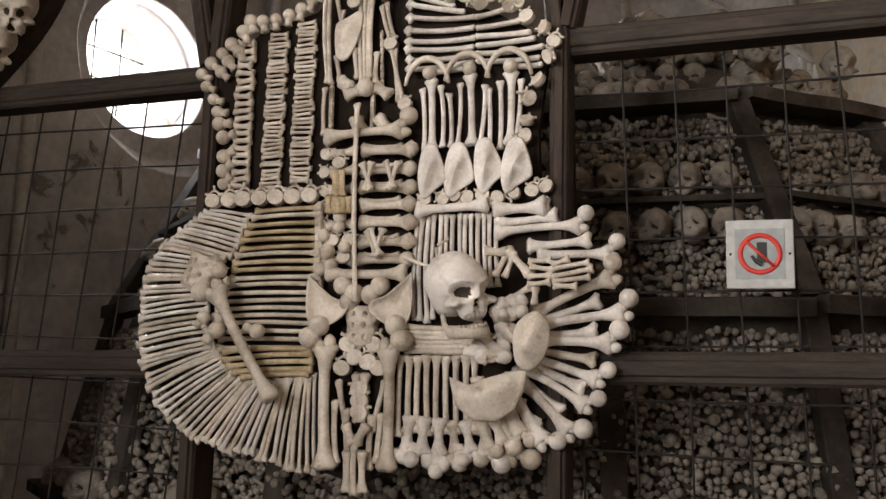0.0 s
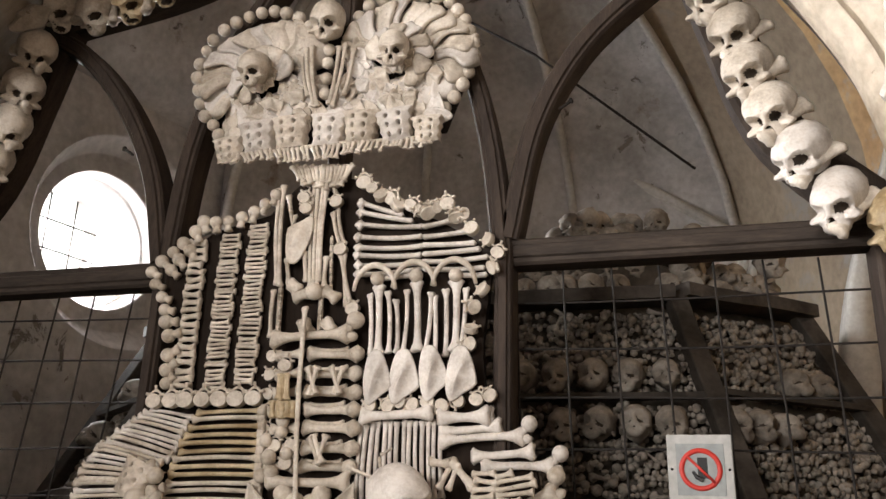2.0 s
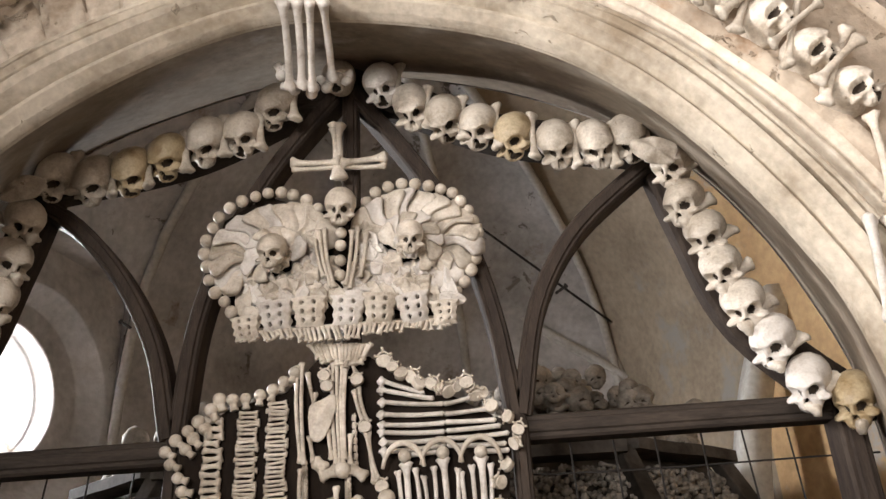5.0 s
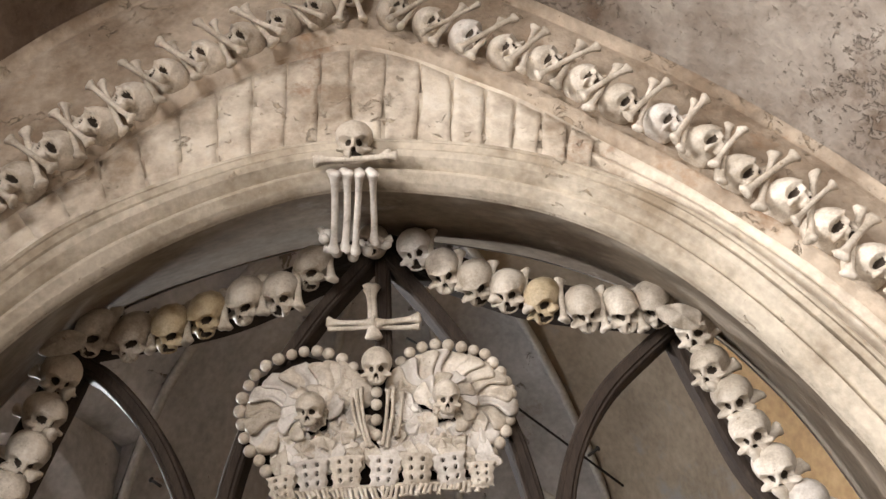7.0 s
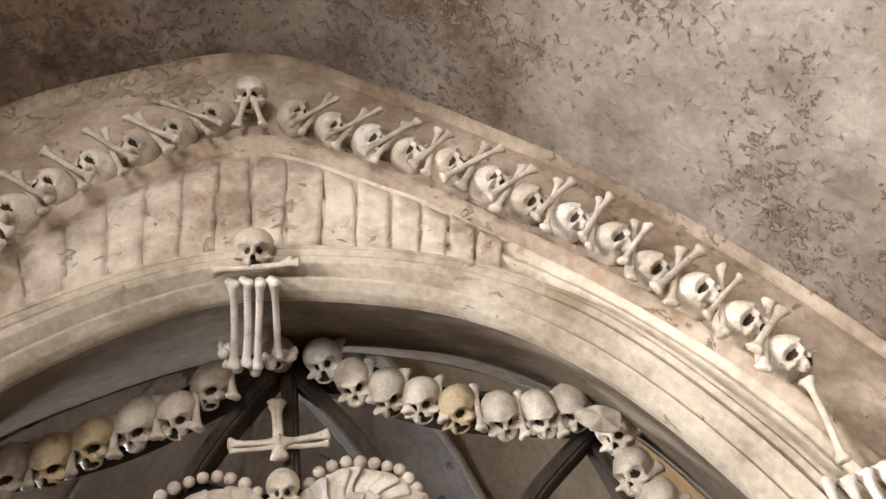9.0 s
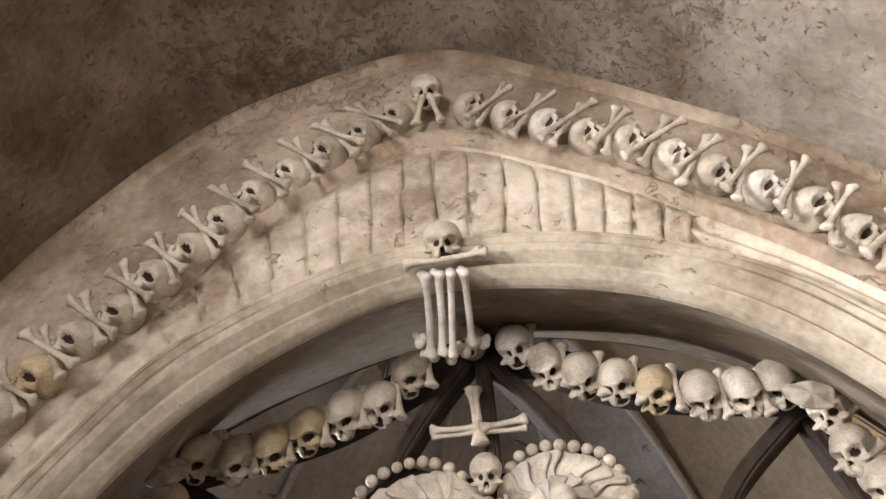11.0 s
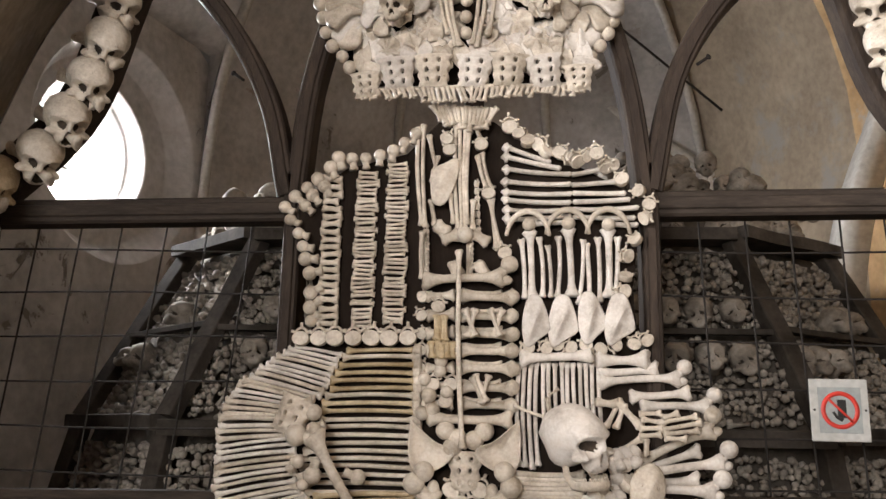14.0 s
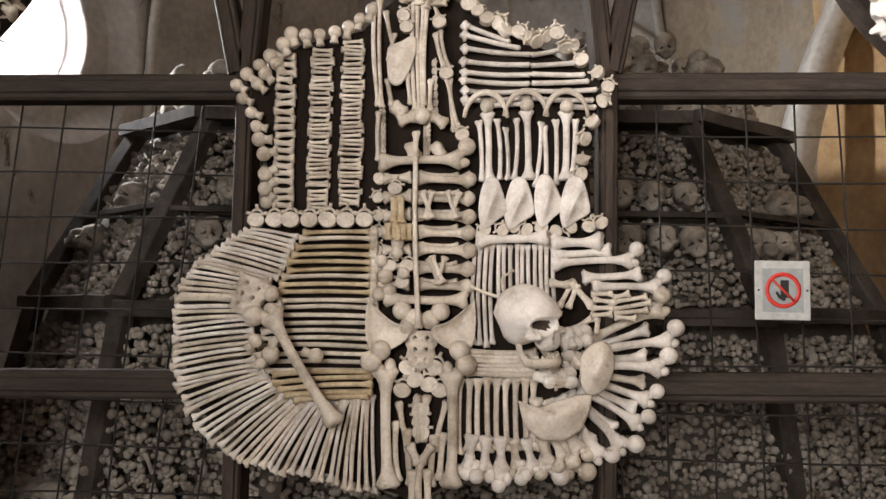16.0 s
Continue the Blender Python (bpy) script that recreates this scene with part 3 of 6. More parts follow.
BAND_OUT = [(-1.42, 0), (-1.42, 1.2), (-1.42, 1.9), (-1.40, 2.42), (-1.31, 2.74), (-1.14, 3.02), (-0.86, 3.33), (-0.45, 3.71), (-0.045, 3.88), (0.36, 3.67), (0.66, 3.43), (0.93, 3.18), (1.15, 2.93), (1.30, 2.68), (1.395, 2.42), (1.45, 1.9), (1.46, 1.2), (1.46, 0)]
RIM = [(-2.0, 0), (-1.98, 1.2), (-1.96, 1.9), (-1.93, 2.55), (-1.83, 2.88), (-1.56, 3.22), (-1.25, 3.72), (-0.767, 4.197), (-0.058, 4.407), (0.42, 4.14), (0.76, 3.88), (1.14, 3.53), (1.42, 3.17), (1.64, 2.82), (1.8, 2.45), (1.9, 1.9), (1.92, 1.2), (1.92, 0)]
PER = 10
CURVES = {k: matched(v, PER) for k, v in (("open", OPEN), ("rear", REAR), ("mould", MOULD_OUT), ("band", BAND_OUT), ("rim", RIM))}
COUNT = len(CURVES["open"])


def at_depth(curve, y, bump=0.0, seed=0.0):
    return [Vector((p[0], y - bump * noise.noise((p[0] * 3, p[1] * 3, seed)), p[1])) for p in curve]


def mix(a, b, t):
    return CURVES[a] * (1 - t) + CURVES[b] * t


def sheet(name, rings, mat, label="", category="", kind="structure", parent=None):
    me = Build().loft(rings, closed=False, cap=False).mesh(name, mat)
    if parent is not None:
        return piece(name, me, Matrix(), parent, label)
    return thing(name, me, None, label, category, "", kind)


wall_arch = assembly("wall_arch", (0, FACE, 0), "thick plastered wall pierced by a wide moulded arch", "wall", kind="structure")
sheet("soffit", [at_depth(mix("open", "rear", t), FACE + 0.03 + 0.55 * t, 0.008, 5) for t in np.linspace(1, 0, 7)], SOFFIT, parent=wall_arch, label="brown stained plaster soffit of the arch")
profile = [(0.0, 0.04)]
for t, y in ((0.03, 0.0), (0.15, -0.028), (0.20, -0.03), (0.22, 0.008), (0.30, 0.012), (0.32, -0.03), (0.40, -0.058), (0.52, -0.066), (0.58, -0.055), (0.60, -0.012), (0.68, -0.008), (0.70, -0.05), (0.80, -0.058), (0.82, -0.02), (0.87, -0.016), (0.89, -0.052), (0.97, -0.05), (1.0, -0.016)):
    profile += [(t - 0.004, y), (t + 0.004, y - 0.001)]
sheet("moulding", [at_depth(mix("open", "mould", t), FACE + y, 0.008, 5) for t, y in profile], MOULD, parent=wall_arch, label="worn moulded stone rim of the arch")
sheet("band_bed", [at_depth(mix("mould", "band", t), FACE + y, 0.008, 5) for t, y in ((0, -0.02), (0.03, 0.006), (0.12, 0.004), (0.18, -0.012), (0.27, -0.014), (0.33, 0.004), (0.45, 0.004), (0.52, -0.012), (0.62, -0.014), (0.68, 0.006), (0.8, 0.004), (0.86, -0.008), (0.97, -0.008), (1, -0.02))], PLASTER, parent=wall_arch)
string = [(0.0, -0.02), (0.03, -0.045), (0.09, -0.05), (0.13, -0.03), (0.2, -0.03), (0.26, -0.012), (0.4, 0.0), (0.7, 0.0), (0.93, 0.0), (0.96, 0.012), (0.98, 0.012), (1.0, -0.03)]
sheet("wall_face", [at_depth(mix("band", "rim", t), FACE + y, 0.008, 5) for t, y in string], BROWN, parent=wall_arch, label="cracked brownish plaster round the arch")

# plaster panels between the radial joints of the band
for k in range(17):
    lo, hi = 5.75 * PER + k * 0.25 * PER + 0.05, 5.75 * PER + (k + 1) * 0.25 * PER - 0.05
    rings = []

    def at(curve, s):
        i = min(int(s), COUNT - 2)
        return curve[i] * (1 - (s - i)) + curve[i + 1] * (s - i)
    g = random.Random(k)
    lift = g.uniform(0.014, 0.022)
    for t, y in ((0.02, 0.01), (0.03, -lift), (0.25, -lift - 0.004), (0.5, -lift), (0.75, -lift - 0.004), (0.95, -lift), (0.97, 0.01)):
        c = mix("mould", "band", t)
        row = []
        for u in (0, 0.025, 0.3, 0.55, 0.8, 0.975, 1):
            p = at(c, lo + (hi - lo) * u)
            wob = 0.014 * noise.noise((p[0] * 9, p[1] * 9, k))
            row.append((p[0] + wob, FACE + (0.01 if u in (0, 1) else y) - 0.004 * noise.noise((p[0] * 25, p[1] * 25, 2.0)), p[1]))
        rings.append(row)
    piece("plaster_panel", Build().loft(rings, closed=False).mesh("plaster_panel", PLASTER), Matrix(), wall_arch)

# the hall's vault rises from the wall's rim towards the camera
def vault_ring(t):
    y = FACE + 0.02 - 5.45 * t
    grow = 0.16 * math.sin(math.pi * min(t * 1.15, 1))
    return [Vector((p[0] * (1 + 0.25 * grow), y, p[1] + grow * max(p[1] - 2.4, 0) * 0.6 + 0.03 * min(1, t * 6) * noise.noise((p[0] * 2, y * 2, p[1] * 2)))) for p in CURVES["rim"]]


vault = Build()
rows = [vault_ring(t) for t in np.linspace(0, 1, 40)]
vault.loft(rows, closed=False)
# the lower west side stays open to the side wall's added embrasure
vault.f = [f for f in vault.f if not all(vault.v[k][0] < 0 and vault.v[k][2] < 3.3 and vault.v[k][1] < -1.5 for k in f)]
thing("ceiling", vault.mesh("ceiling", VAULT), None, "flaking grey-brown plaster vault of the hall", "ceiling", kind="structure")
for sx in (-1, 1):
    pts = spline([(sx * 1.85, -0.75, 2.75), (sx * 1.62, -1.15, 3.35), (sx * 1.2, -1.7, 3.98), (sx * 0.55, -2.45, 4.5), (0, -3.1, 4.7)], 26)
    b = Build()
    b.tube(pts, 0.055, 10)
    thing("vault_rib", b.mesh("vault_rib", MOULD), None, "diagonal plastered stone rib under the hall's vault", "rib", "vault ribs", "structure")
me = Build().box(-4, 4, -6.4, 3.6, -0.1, 0.0, 0.01).mesh("floor", FLOOR)
thing("floor", me, None, "worn grey flagstone floor of the bone chapel", "floor", kind="structure")
b = Build().box(-2.5, -1.43, -1.5, -0.55, 0, 2.60, 0.03)
for k in range(6):
    b.box(-1.47, -1.40 - 0.012 * (k % 2), -1.51 - 0.01 * k, -0.535, 0.43 * k + 0.01, 0.43 * k + 0.42, 0.02)
thing("wall_west", b.mesh("wall_west", STONE, False), None, "dark grey stone side wall with rough courses", "wall", kind="structure")
# unseen wall, added so its deep embrasure keeps side light off the west vault
b = Build().box(-3.3, -1.62, -6.0, -1.52, 0, 2.3, 0.02)
b.box(-3.3, -1.62, -6.0, -1.52, 3.17, 3.6, 0.02)
b.box(-3.3, -1.62, -6.0, -4.35, 2.3, 3.17, 0.02)
b.box(-3.3, -1.62, -1.86, -1.52, 2.3, 3.17, 0.02)
b.box(-3.36, -3.3, -6.0, -1.52, 0, 3.6, 0.01)
thing("wall_west_window", b.mesh("wall_west_window", SOFFIT, False), None, "unseen plastered side wall whose embrasure narrows the daylight", "wall", kind="structure")
# unseen wall, added to close the hall; dark plaster limits bounced light
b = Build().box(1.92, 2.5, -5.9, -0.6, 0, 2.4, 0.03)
thing("wall_east", b.mesh("wall_east", SOFFIT, False), None, "unseen plain plastered wall that closes the hall", "wall", kind="structure")
# unseen end wall, added with an opening round the fill light
b = Build().box(-2.6, 2.6, -6.4, -6.0, 0, 1.5, 0.02)
b.box(-2.6, -2.2, -6.4, -6.0, 1.5, 3.7, 0.02)
b.box(-0.35, 2.6, -6.4, -6.0, 1.5, 3.7, 0.02)
b.box(-2.6, 2.6, -6.4, -6.0, 3.7, 5.2, 0.02)
thing("wall_south", b.mesh("wall_south", SOFFIT, False), None, "unseen plastered end wall with an opening for the fill light", "wall", kind="structure")

# capitals at the arch's springing, with a shaft below
def capital(x):
    b = Build()
    prof = [(0.0, 0.10), (0.02, 0.105), (0.1, 0.07), (1.9, 0.062), (1.95, 0.06), (1.97, 0.07), (2.0, 0.072), (2.02, 0.06), (2.08, 0.06), (2.13, 0.064), (2.19, 0.079), (2.22, 0.092), (2.235, 0.094), (2.24, 0.103), (2.265, 0.107), (2.275, 0.1), (2.28, 0.09), (2.30, 0.083), (2.36, 0.078), (2.40, 0.05)]
    rings = []
    for z, r in prof:
        leaf = 0.07 if 2.05 < z < 2.23 else 0.0
        rings.append([(x + r * (1 + leaf * math.cos(8 * a)) * math.cos(a), FACE - 0.05 + r * (1 + leaf * math.cos(8 * a)) * math.sin(a), z) for a in np.linspace(0, 2 * math.pi, 48, endpoint=False)])
    b.loft(rings)
    return thing("capital", b.mesh("capital", CAPITAL), None, "carved grey-brown stone capital on a round shaft", "column", "arch capitals", "structure")


capital(-1.245), capital(1.33)

# ---------------------------------------------------------------- the timber grating with its tracery
def beam(points, w, d, mat, y=0.0, per=20):
    """A moulded timber along points given as (x, z)."""
    ps = spline(points, per) if len(points) > 2 else np.array(points, float)
    sec = [(-0.5, -0.32), (-0.4, -0.42), (-0.26, -0.42), (-0.2, -0.5), (0.2, -0.5), (0.26, -0.42), (0.4, -0.42), (0.5, -0.32), (0.5, 0.5), (-0.5, 0.5)]
    rings = []
    for i, p in enumerate(ps):
        t = ps[min(i + 1, len(ps) - 1)] - ps[max(i - 1, 0)]
        t = t / np.linalg.norm(t)
        nrm = np.array((-t[1], t[0]))
        rings.append([(p[0] + nrm[0] * a * w, y + c * d, p[1] + nrm[1] * a * w) for a, c in sec])
    return Build().loft(rings).mesh("beam", mat, False)


grating = assembly("grating", (0, 0, 0), "dark oak grating with pointed tracery arches closing the bone chamber", "screen", kind="structure")
piece("rail", beam([(-1.42, 2.297), (1.42, 2.327)], 0.066, 0.07, WOOD, 0.012), Matrix(), grating, "moulded dark oak upper rail")
piece("rail", beam([(-1.42, 1.552), (1.42, 1.592)], 0.07, 0.07, WOOD, 0.012), Matrix(), grating, "moulded dark oak lower rail")
piece("rail", beam([(-1.42, 0.12), (1.42, 0.12)], 0.12, 0.1, WOOD), Matrix(), grating)
for x in (-0.447, 0.452):
    piece("post", beam([(x, 0), (x, 2.33)], 0.045, 0.1, WOOD_UP, 0.006), Matrix(), grating)
for x in (-1.315, 1.29):
    piece("post", beam([(x - 0.01, 0), (x, 2.33)], 0.07, 0.1, WOOD_UP, 0.004), Matrix(), grating)
for pts in ([(-0.01, 3.44), (-0.2, 3.19), (-0.34, 2.93), (-0.42, 2.66), (-0.45, 2.33)], [(0.01, 3.44), (0.215, 3.13), (0.343, 2.88), (0.412, 2.62), (0.447, 2.33)],
            [(-0.97, 3.10), (-0.82, 3.01), (-0.66, 2.83), (-0.535, 2.6), (-0.47, 2.34)], [(0.95, 3.12), (0.84, 3.04), (0.655, 2.87), (0.53, 2.65), (0.462, 2.35)]):
    piece("tracery_arch", beam(pts, 0.052, 0.085, WOOD_UP, 0.01), Matrix(), grating)
for sx in (-1, 1):
    piece("tracery_rim", beam([(0.0, 3.47), (sx * 0.2, 3.38), (sx * 0.5, 3.24), (sx * 0.93, 3.16)], 0.12, 0.07, WOOD, 0.02), Matrix(), grating)
    piece("tracery_rim", beam([(sx * 0.93, 3.17), (sx * 1.0, 2.88), (sx * 1.1, 2.58), (sx * 1.36, 2.31)], 0.12, 0.07, WOOD_UP, 0.024), Matrix(), grating)
piece("post", beam([(0.012, 2.5), (0.012, 3.42)], 0.05, 0.06, WOOD_UP, 0.0), Matrix(), grating)

# wire mesh in the two side bays and behind the shield
def wire_mesh(x0, x1, lean, step, z0=0.2, z1=2.29):
    b = Build()
    n = int((x1 - x0) / step)
    for i in range(n + 1):
        x = x0 + step * i
        g = random.Random(i)
        pts = [(x + lean * (z - 2.0) + 0.004 * g.uniform(-1, 1), 0.05, z) for z in np.linspace(z0, z1, 7)]
        b.tube(pts, 0.0027, 5)
    z = z0 - 0.07
    while z < z1:
        b.tube([(x, 0.053, z + 0.004 * math.sin(x * 5 + z * 9)) for x in np.linspace(x0 - 0.05, x1 + 0.05, 7)], 0.0027, 5)
        z += 0.1155
    return thing("wire_mesh", b.mesh("wire_mesh", WIRE), None, "coarse square iron wire mesh fixed behind the grating", "mesh", "wire mesh panels", "structure")


wire_mesh(-1.312, -0.44, 0.09, 0.1185)
wire_mesh(0.478, 1.33, -0.035, 0.1145)

# ---------------------------------------------------------------- the chamber behind
PLAN = [(-1.5, 0.07), (-2.0, 0.95), (-1.62, 2.25), (-0.75, 3.5), (0.35, 3.6), (1.41, 3.45), (1.86, 2.2), (2.15, 1.3), (1.5, 0.07)]
CAP = (0.0, 1.2, 5.0)
SPRING = 3.2


def chamber_wall(i, mat):
    a, c = Vector((*PLAN[i], 0)), Vector((*PLAN[i + 1], 0))
    b = Build()
    rows = []
    for z in np.linspace(0, SPRING, 7):
        rows.append([(a + (c - a) * u) + Vector((0, 0, z)) for u in np.linspace(0, 1, 9)])
    for t in np.linspace(0.12, 1, 9):
        k = math.sin(t * math.pi / 2)
        h = 1 - math.cos(t * math.pi / 2)
        row = []
        for u in np.linspace(0, 1, 9):
            p = a + (c - a) * u
            bulge = 1 + 0.10 * math.sin(math.pi * u) * math.sin(math.pi * t)
            row.append(Vector((p.x + (CAP[0] - p.x) * h, p.y + (CAP[1] - p.y) * h, SPRING + (CAP[2] - SPRING) * k * bulge)))
        rows.append(row)
    me = b.loft(rows, closed=False).mesh("wall_chamber_%d" % (i + 1), mat)
    return me


for i in range(len(PLAN) - 1):
    if i == 1:
        continue
    mat = OCHRE if i >= 6 else TAN if i == 5 else CHAMBER
    thing("wall_chamber_%d" % (i + 1), chamber_wall(i, mat), None, "limewashed wall and vault cell of the bone chamber", "wall", kind="structure")
# the wall with the round window: a ring of facets round the opening, and the vault cell above it
A, C = Vector((*PLAN[1], 0)), Vector((*PLAN[2], 0))
U = (C - A).normalized()
OUT = Vector((-U.y, U.x, 0))
WIN = A + U * 0.80 + Vector((0, 0, 3.04))
GLASS = A + U * 0.66 + OUT * 0.49 + Vector((0, 0, 3.12))
b = Build()
n = 48
rings = []
for sc, zc, r, rz, dep in ((0.80, 3.04, None, 0, 0), (0.76, 3.06, 0.555, 0.56, 0.0), (0.76, 3.06, 0.545, 0.55, 0.01), (0.73, 3.06, 0.465, 0.47, 0.095), (0.725, 3.06, 0.455, 0.46, 0.10), (0.69, 3.06, 0.365, 0.365, 0.105), (0.685, 3.06, 0.355, 0.355, 0.115), (0.68, 3.07, 0.34, 0.34, 0.22), (0.675, 3.075, 0.305, 0.31, 0.23), (0.67, 3.09, 0.285, 0.295, 0.36), (0.665, 3.095, 0.25, 0.265, 0.37), (0.65, 3.12, 0.235, 0.25, 0.52)):
    ring = []
    for j in range(n):
        a = 2 * math.pi * j / n
        c, s = math.cos(a), math.sin(a)
        if r is None:
            k = min(((0.555 if c > 0 else 0.80) / abs(c)) if abs(c) > 1e-6 else 9, (0.78 if s > 0 else 3.04) / abs(s) if abs(s) > 1e-6 else 9)
            ring.append(WIN + U * (c * k) + Vector((0, 0, s * k)))
        else:
            ring.append(A + U * (sc + c * r) + Vector((0, 0, zc + s * rz)) + OUT * dep)
    rings.append(ring)
thing("wall_chamber_2", b.loft(rings, cap=False).mesh("wall_chamber_2", CHAMBER), None, "grey limewashed wall with a deep round window", "wall", kind="structure")
def cell_point(u, t):
    p = A + (C - A) * u
    k, h = math.sin(t * math.pi / 2), 1 - math.cos(t * math.pi / 2)
    return Vector((p.x + (CAP[0] - p.x) * h, p.y + (CAP[1] - p.y) * h, SPRING + (CAP[2] - SPRING) * k * (1 + 0.10 * math.sin(math.pi * u) * math.sin(math.pi * t))))


EDGE = 2 / math.pi * math.asin((3.82 - SPRING) / (CAP[2] - SPRING))
b = Build()
for u in (0, 1):
    cheek = [cell_point(u, t) for t in np.linspace(0, EDGE, 7)]
    b.loft([[q, Vector(((A + (C - A) * u).x, (A + (C - A) * u).y, q.z))] for q in cheek], closed=False)
b.loft([[A + (C - A) * u + Vector((0, 0, 3.82)) for u in np.linspace(0, 1, 9)]] + [[cell_point(u, t) for u in np.linspace(0, 1, 9)] for t in np.linspace(EDGE, 1, 7)], closed=False)
thing("vault_cell", b.mesh("vault_cell", CHAMBER), None, "grey limewashed vault cell over the round window", "ceiling", kind="structure")
window = assembly("window_1", tuple(WIN), "round chamber window full of white daylight", "window", kind="structure")
b = Build().loft([[GLASS + OUT * 0.06 + U * (math.cos(a) * r) + Vector((0, 0, math.sin(a) * r * 1.12)) for a in np.linspace(0, 2 * math.pi, 32, endpoint=False)] for r in (0.02, 0.27)], cap=True)
piece("pane", b.mesh("pane", DAY), Matrix(), window, "blown-out bright window glass")
b = Build()
for k in (-0.08, 0.08):
    b.tube([GLASS - OUT * 0.05 + U * k + Vector((0, 0, -0.26)), GLASS - OUT * 0.05 + U * k + Vector((0, 0, 0.26))], 0.005, 6)
    b.tube([GLASS - OUT * 0.05 + U * -0.25 + Vector((0, 0, k)), GLASS - OUT * 0.05 + U * 0.25 + Vector((0, 0, k))], 0.005, 6)
piece("window_bars", b.mesh("window_bars", WIRE), Matrix(), window)


def chamber_rib(points, w, label):
    b = Build()
    b.tube(spline(points, 20), w, 8)
    thing("chamber_rib", b.mesh("chamber_rib", RIB), None, label, "rib", "chamber ribs", "structure")


for i in (1, 2, 3, 4, 5, 7):
    p = PLAN[i]
    chamber_rib([(p[0] * 0.98, p[1], 0), (p[0] * 0.98, p[1], 1.5), (p[0] * 0.98, p[1], SPRING - 0.05)] + [(p[0] * 0.98 + (CAP[0] - p[0] * 0.98) * (1 - math.cos(t * math.pi / 2)), p[1] + (CAP[1] - p[1]) * (1 - math.cos(t * math.pi / 2)), SPRING + (CAP[2] - SPRING - 0.03) * math.sin(t * math.pi / 2)) for t in (0.3, 0.6, 0.85, 1)], 0.03, "pale stone rib in the corner of the chamber")
for pts, w in (([(1.36, 2.2), (1.37, 3.0)] + [(1.45, 3.427), (1.339, 3.964), (1.217, 4.552)], 0.05), ([(1.437, 3.448), (0.969, 3.779), (0.447, 4.137), (0.074, 4.377)], 0.035)):
    b = Build()
    for dx in (-w, 0.0, w):
        b.tube(spline([(x + dx, 3.38 + 0.5 * abs(dx), z) for x, z in pts], 16), w * 0.5 if dx else w * 0.75, 8)
    thing("wall_rib", b.mesh("wall_rib", RIB), None, "pale moulded plaster rib on the chamber's back wall", "rib", "chamber ribs", "structure")
b = Build().loft([[(x * 0.995, 0.075, z * 0.998) for x, z in CURVES["rear"]], [(x * 1.9, 0.085, z * 1.5 + 0.1) for x, z in CURVES["rear"]]], closed=False)
thing("wall_rear", b.mesh("wall_rear", CHAMBER), None, "inner face of the arch wall seen from the chamber", "wall", kind="structure")

rod = [(0.344, 3.730), (0.995, 3.119)]
thing("tie_rod", Build().tube([(rod[0][0] - 0.3, 1.38, rod[0][1] + 0.2), (rod[0][0], 1.4, rod[0][1]), (rod[1][0], 1.4, rod[1][1])], 0.006, 6).mesh("tie_rod", WIRE), None, "thin rusted iron rod slanting under the chamber's vault", "rod")
for hx, hz, turn in ((0.612, 2.71, -35), (-0.637, 2.687, 35)):
    bolt = Build().tube([(0, 0, -0.03), (0, 0, 0.004)], 0.004, 8).ball((0, 0, 0.007), (0.008, 0.008, 0.005), 2)
    thing("iron_bolt", bolt.mesh("iron_bolt", WIRE), Matrix.Translation((hx, 0.0, hz)) @ Matrix.Rotation(radians(90 + turn if hx > 0 else turn - 90), 4, "Y"), "small black iron bolt head on the oak tracery", "bolt", "tracery bolts")
strip = spline([(1.948, 3.438), (1.892, 3.272), (1.787, 3.024), (1.698, 2.751), (1.636, 2.454), (1.600, 2.107), (1.584, 1.765)], 20)
thing("chamber_arch", Build().loft([[(x - 0.07, 1.86, z), (x - 0.06, 1.84, z), (x + 0.06, 1.83, z), (x + 0.07, 1.85, z), (x + 0.07, 2.0, z), (x - 0.07, 2.0, z)] for x, z in strip]).mesh("chamber_arch", RIB), None, "pale limewashed wall arch in the bone chamber", "arch", kind="structure")
# flat lid above the vault cells, added to keep the sky out
thing("ceiling_chamber", Build().box(-2.9, 2.9, 0.09, 4.0, 5.06, 5.16, 0.01).mesh("ceiling_chamber", CHAMBER, False), None, "flat grey lid that closes the chamber vault to the sky", "ceiling", kind="structure")

# unseen shell, added to block sky light leaking through the chamber's gaps
b = Build().box(-3.0, -2.86, 0.1, 4.0, 0, 5.04, 0.01)
b.box(2.76, 2.9, 0.1, 4.0, 0, 5.04, 0.01)
b.box(-3.0, 2.9, 4.0, 4.14, 0, 5.16, 0.01)
thing("wall_chamber_outer", b.mesh("wall_chamber_outer", CHAMBER, False), None, "unseen grey shell that keeps the sky out of the chamber", "wall", kind="structure")

# ---------------------------------------------------------------- the stack of bones in the chamber
def pile_at(z):
    """Half width and depth of the stack's front, and its side corner, at a height."""
    zs = [0.0, 1.0, 1.74, 2.42, 2.75]
    return [float(np.interp(z, zs, v)) for v in ([1.15, 1.10, 0.98, 0.82, 0.70], [0.42, 0.45, 0.56, 0.88, 1.02], [1.85, 1.72, 1.53, 1.25, 1.02], [0.80, 0.88, 1.02, 1.22, 1.3])]


def facet_point(f, u, z):
    w, yf, xs, ys = pile_at(z)
    pts = [(-xs * 0.98, ys), (-w, yf), (w, yf), (xs, ys)]
    a, c = pts[f], pts[f + 1]
    return Vector((0.03 + a[0] + (c[0] - a[0]) * u, a[1] + (c[1] - a[1]) * u, z))


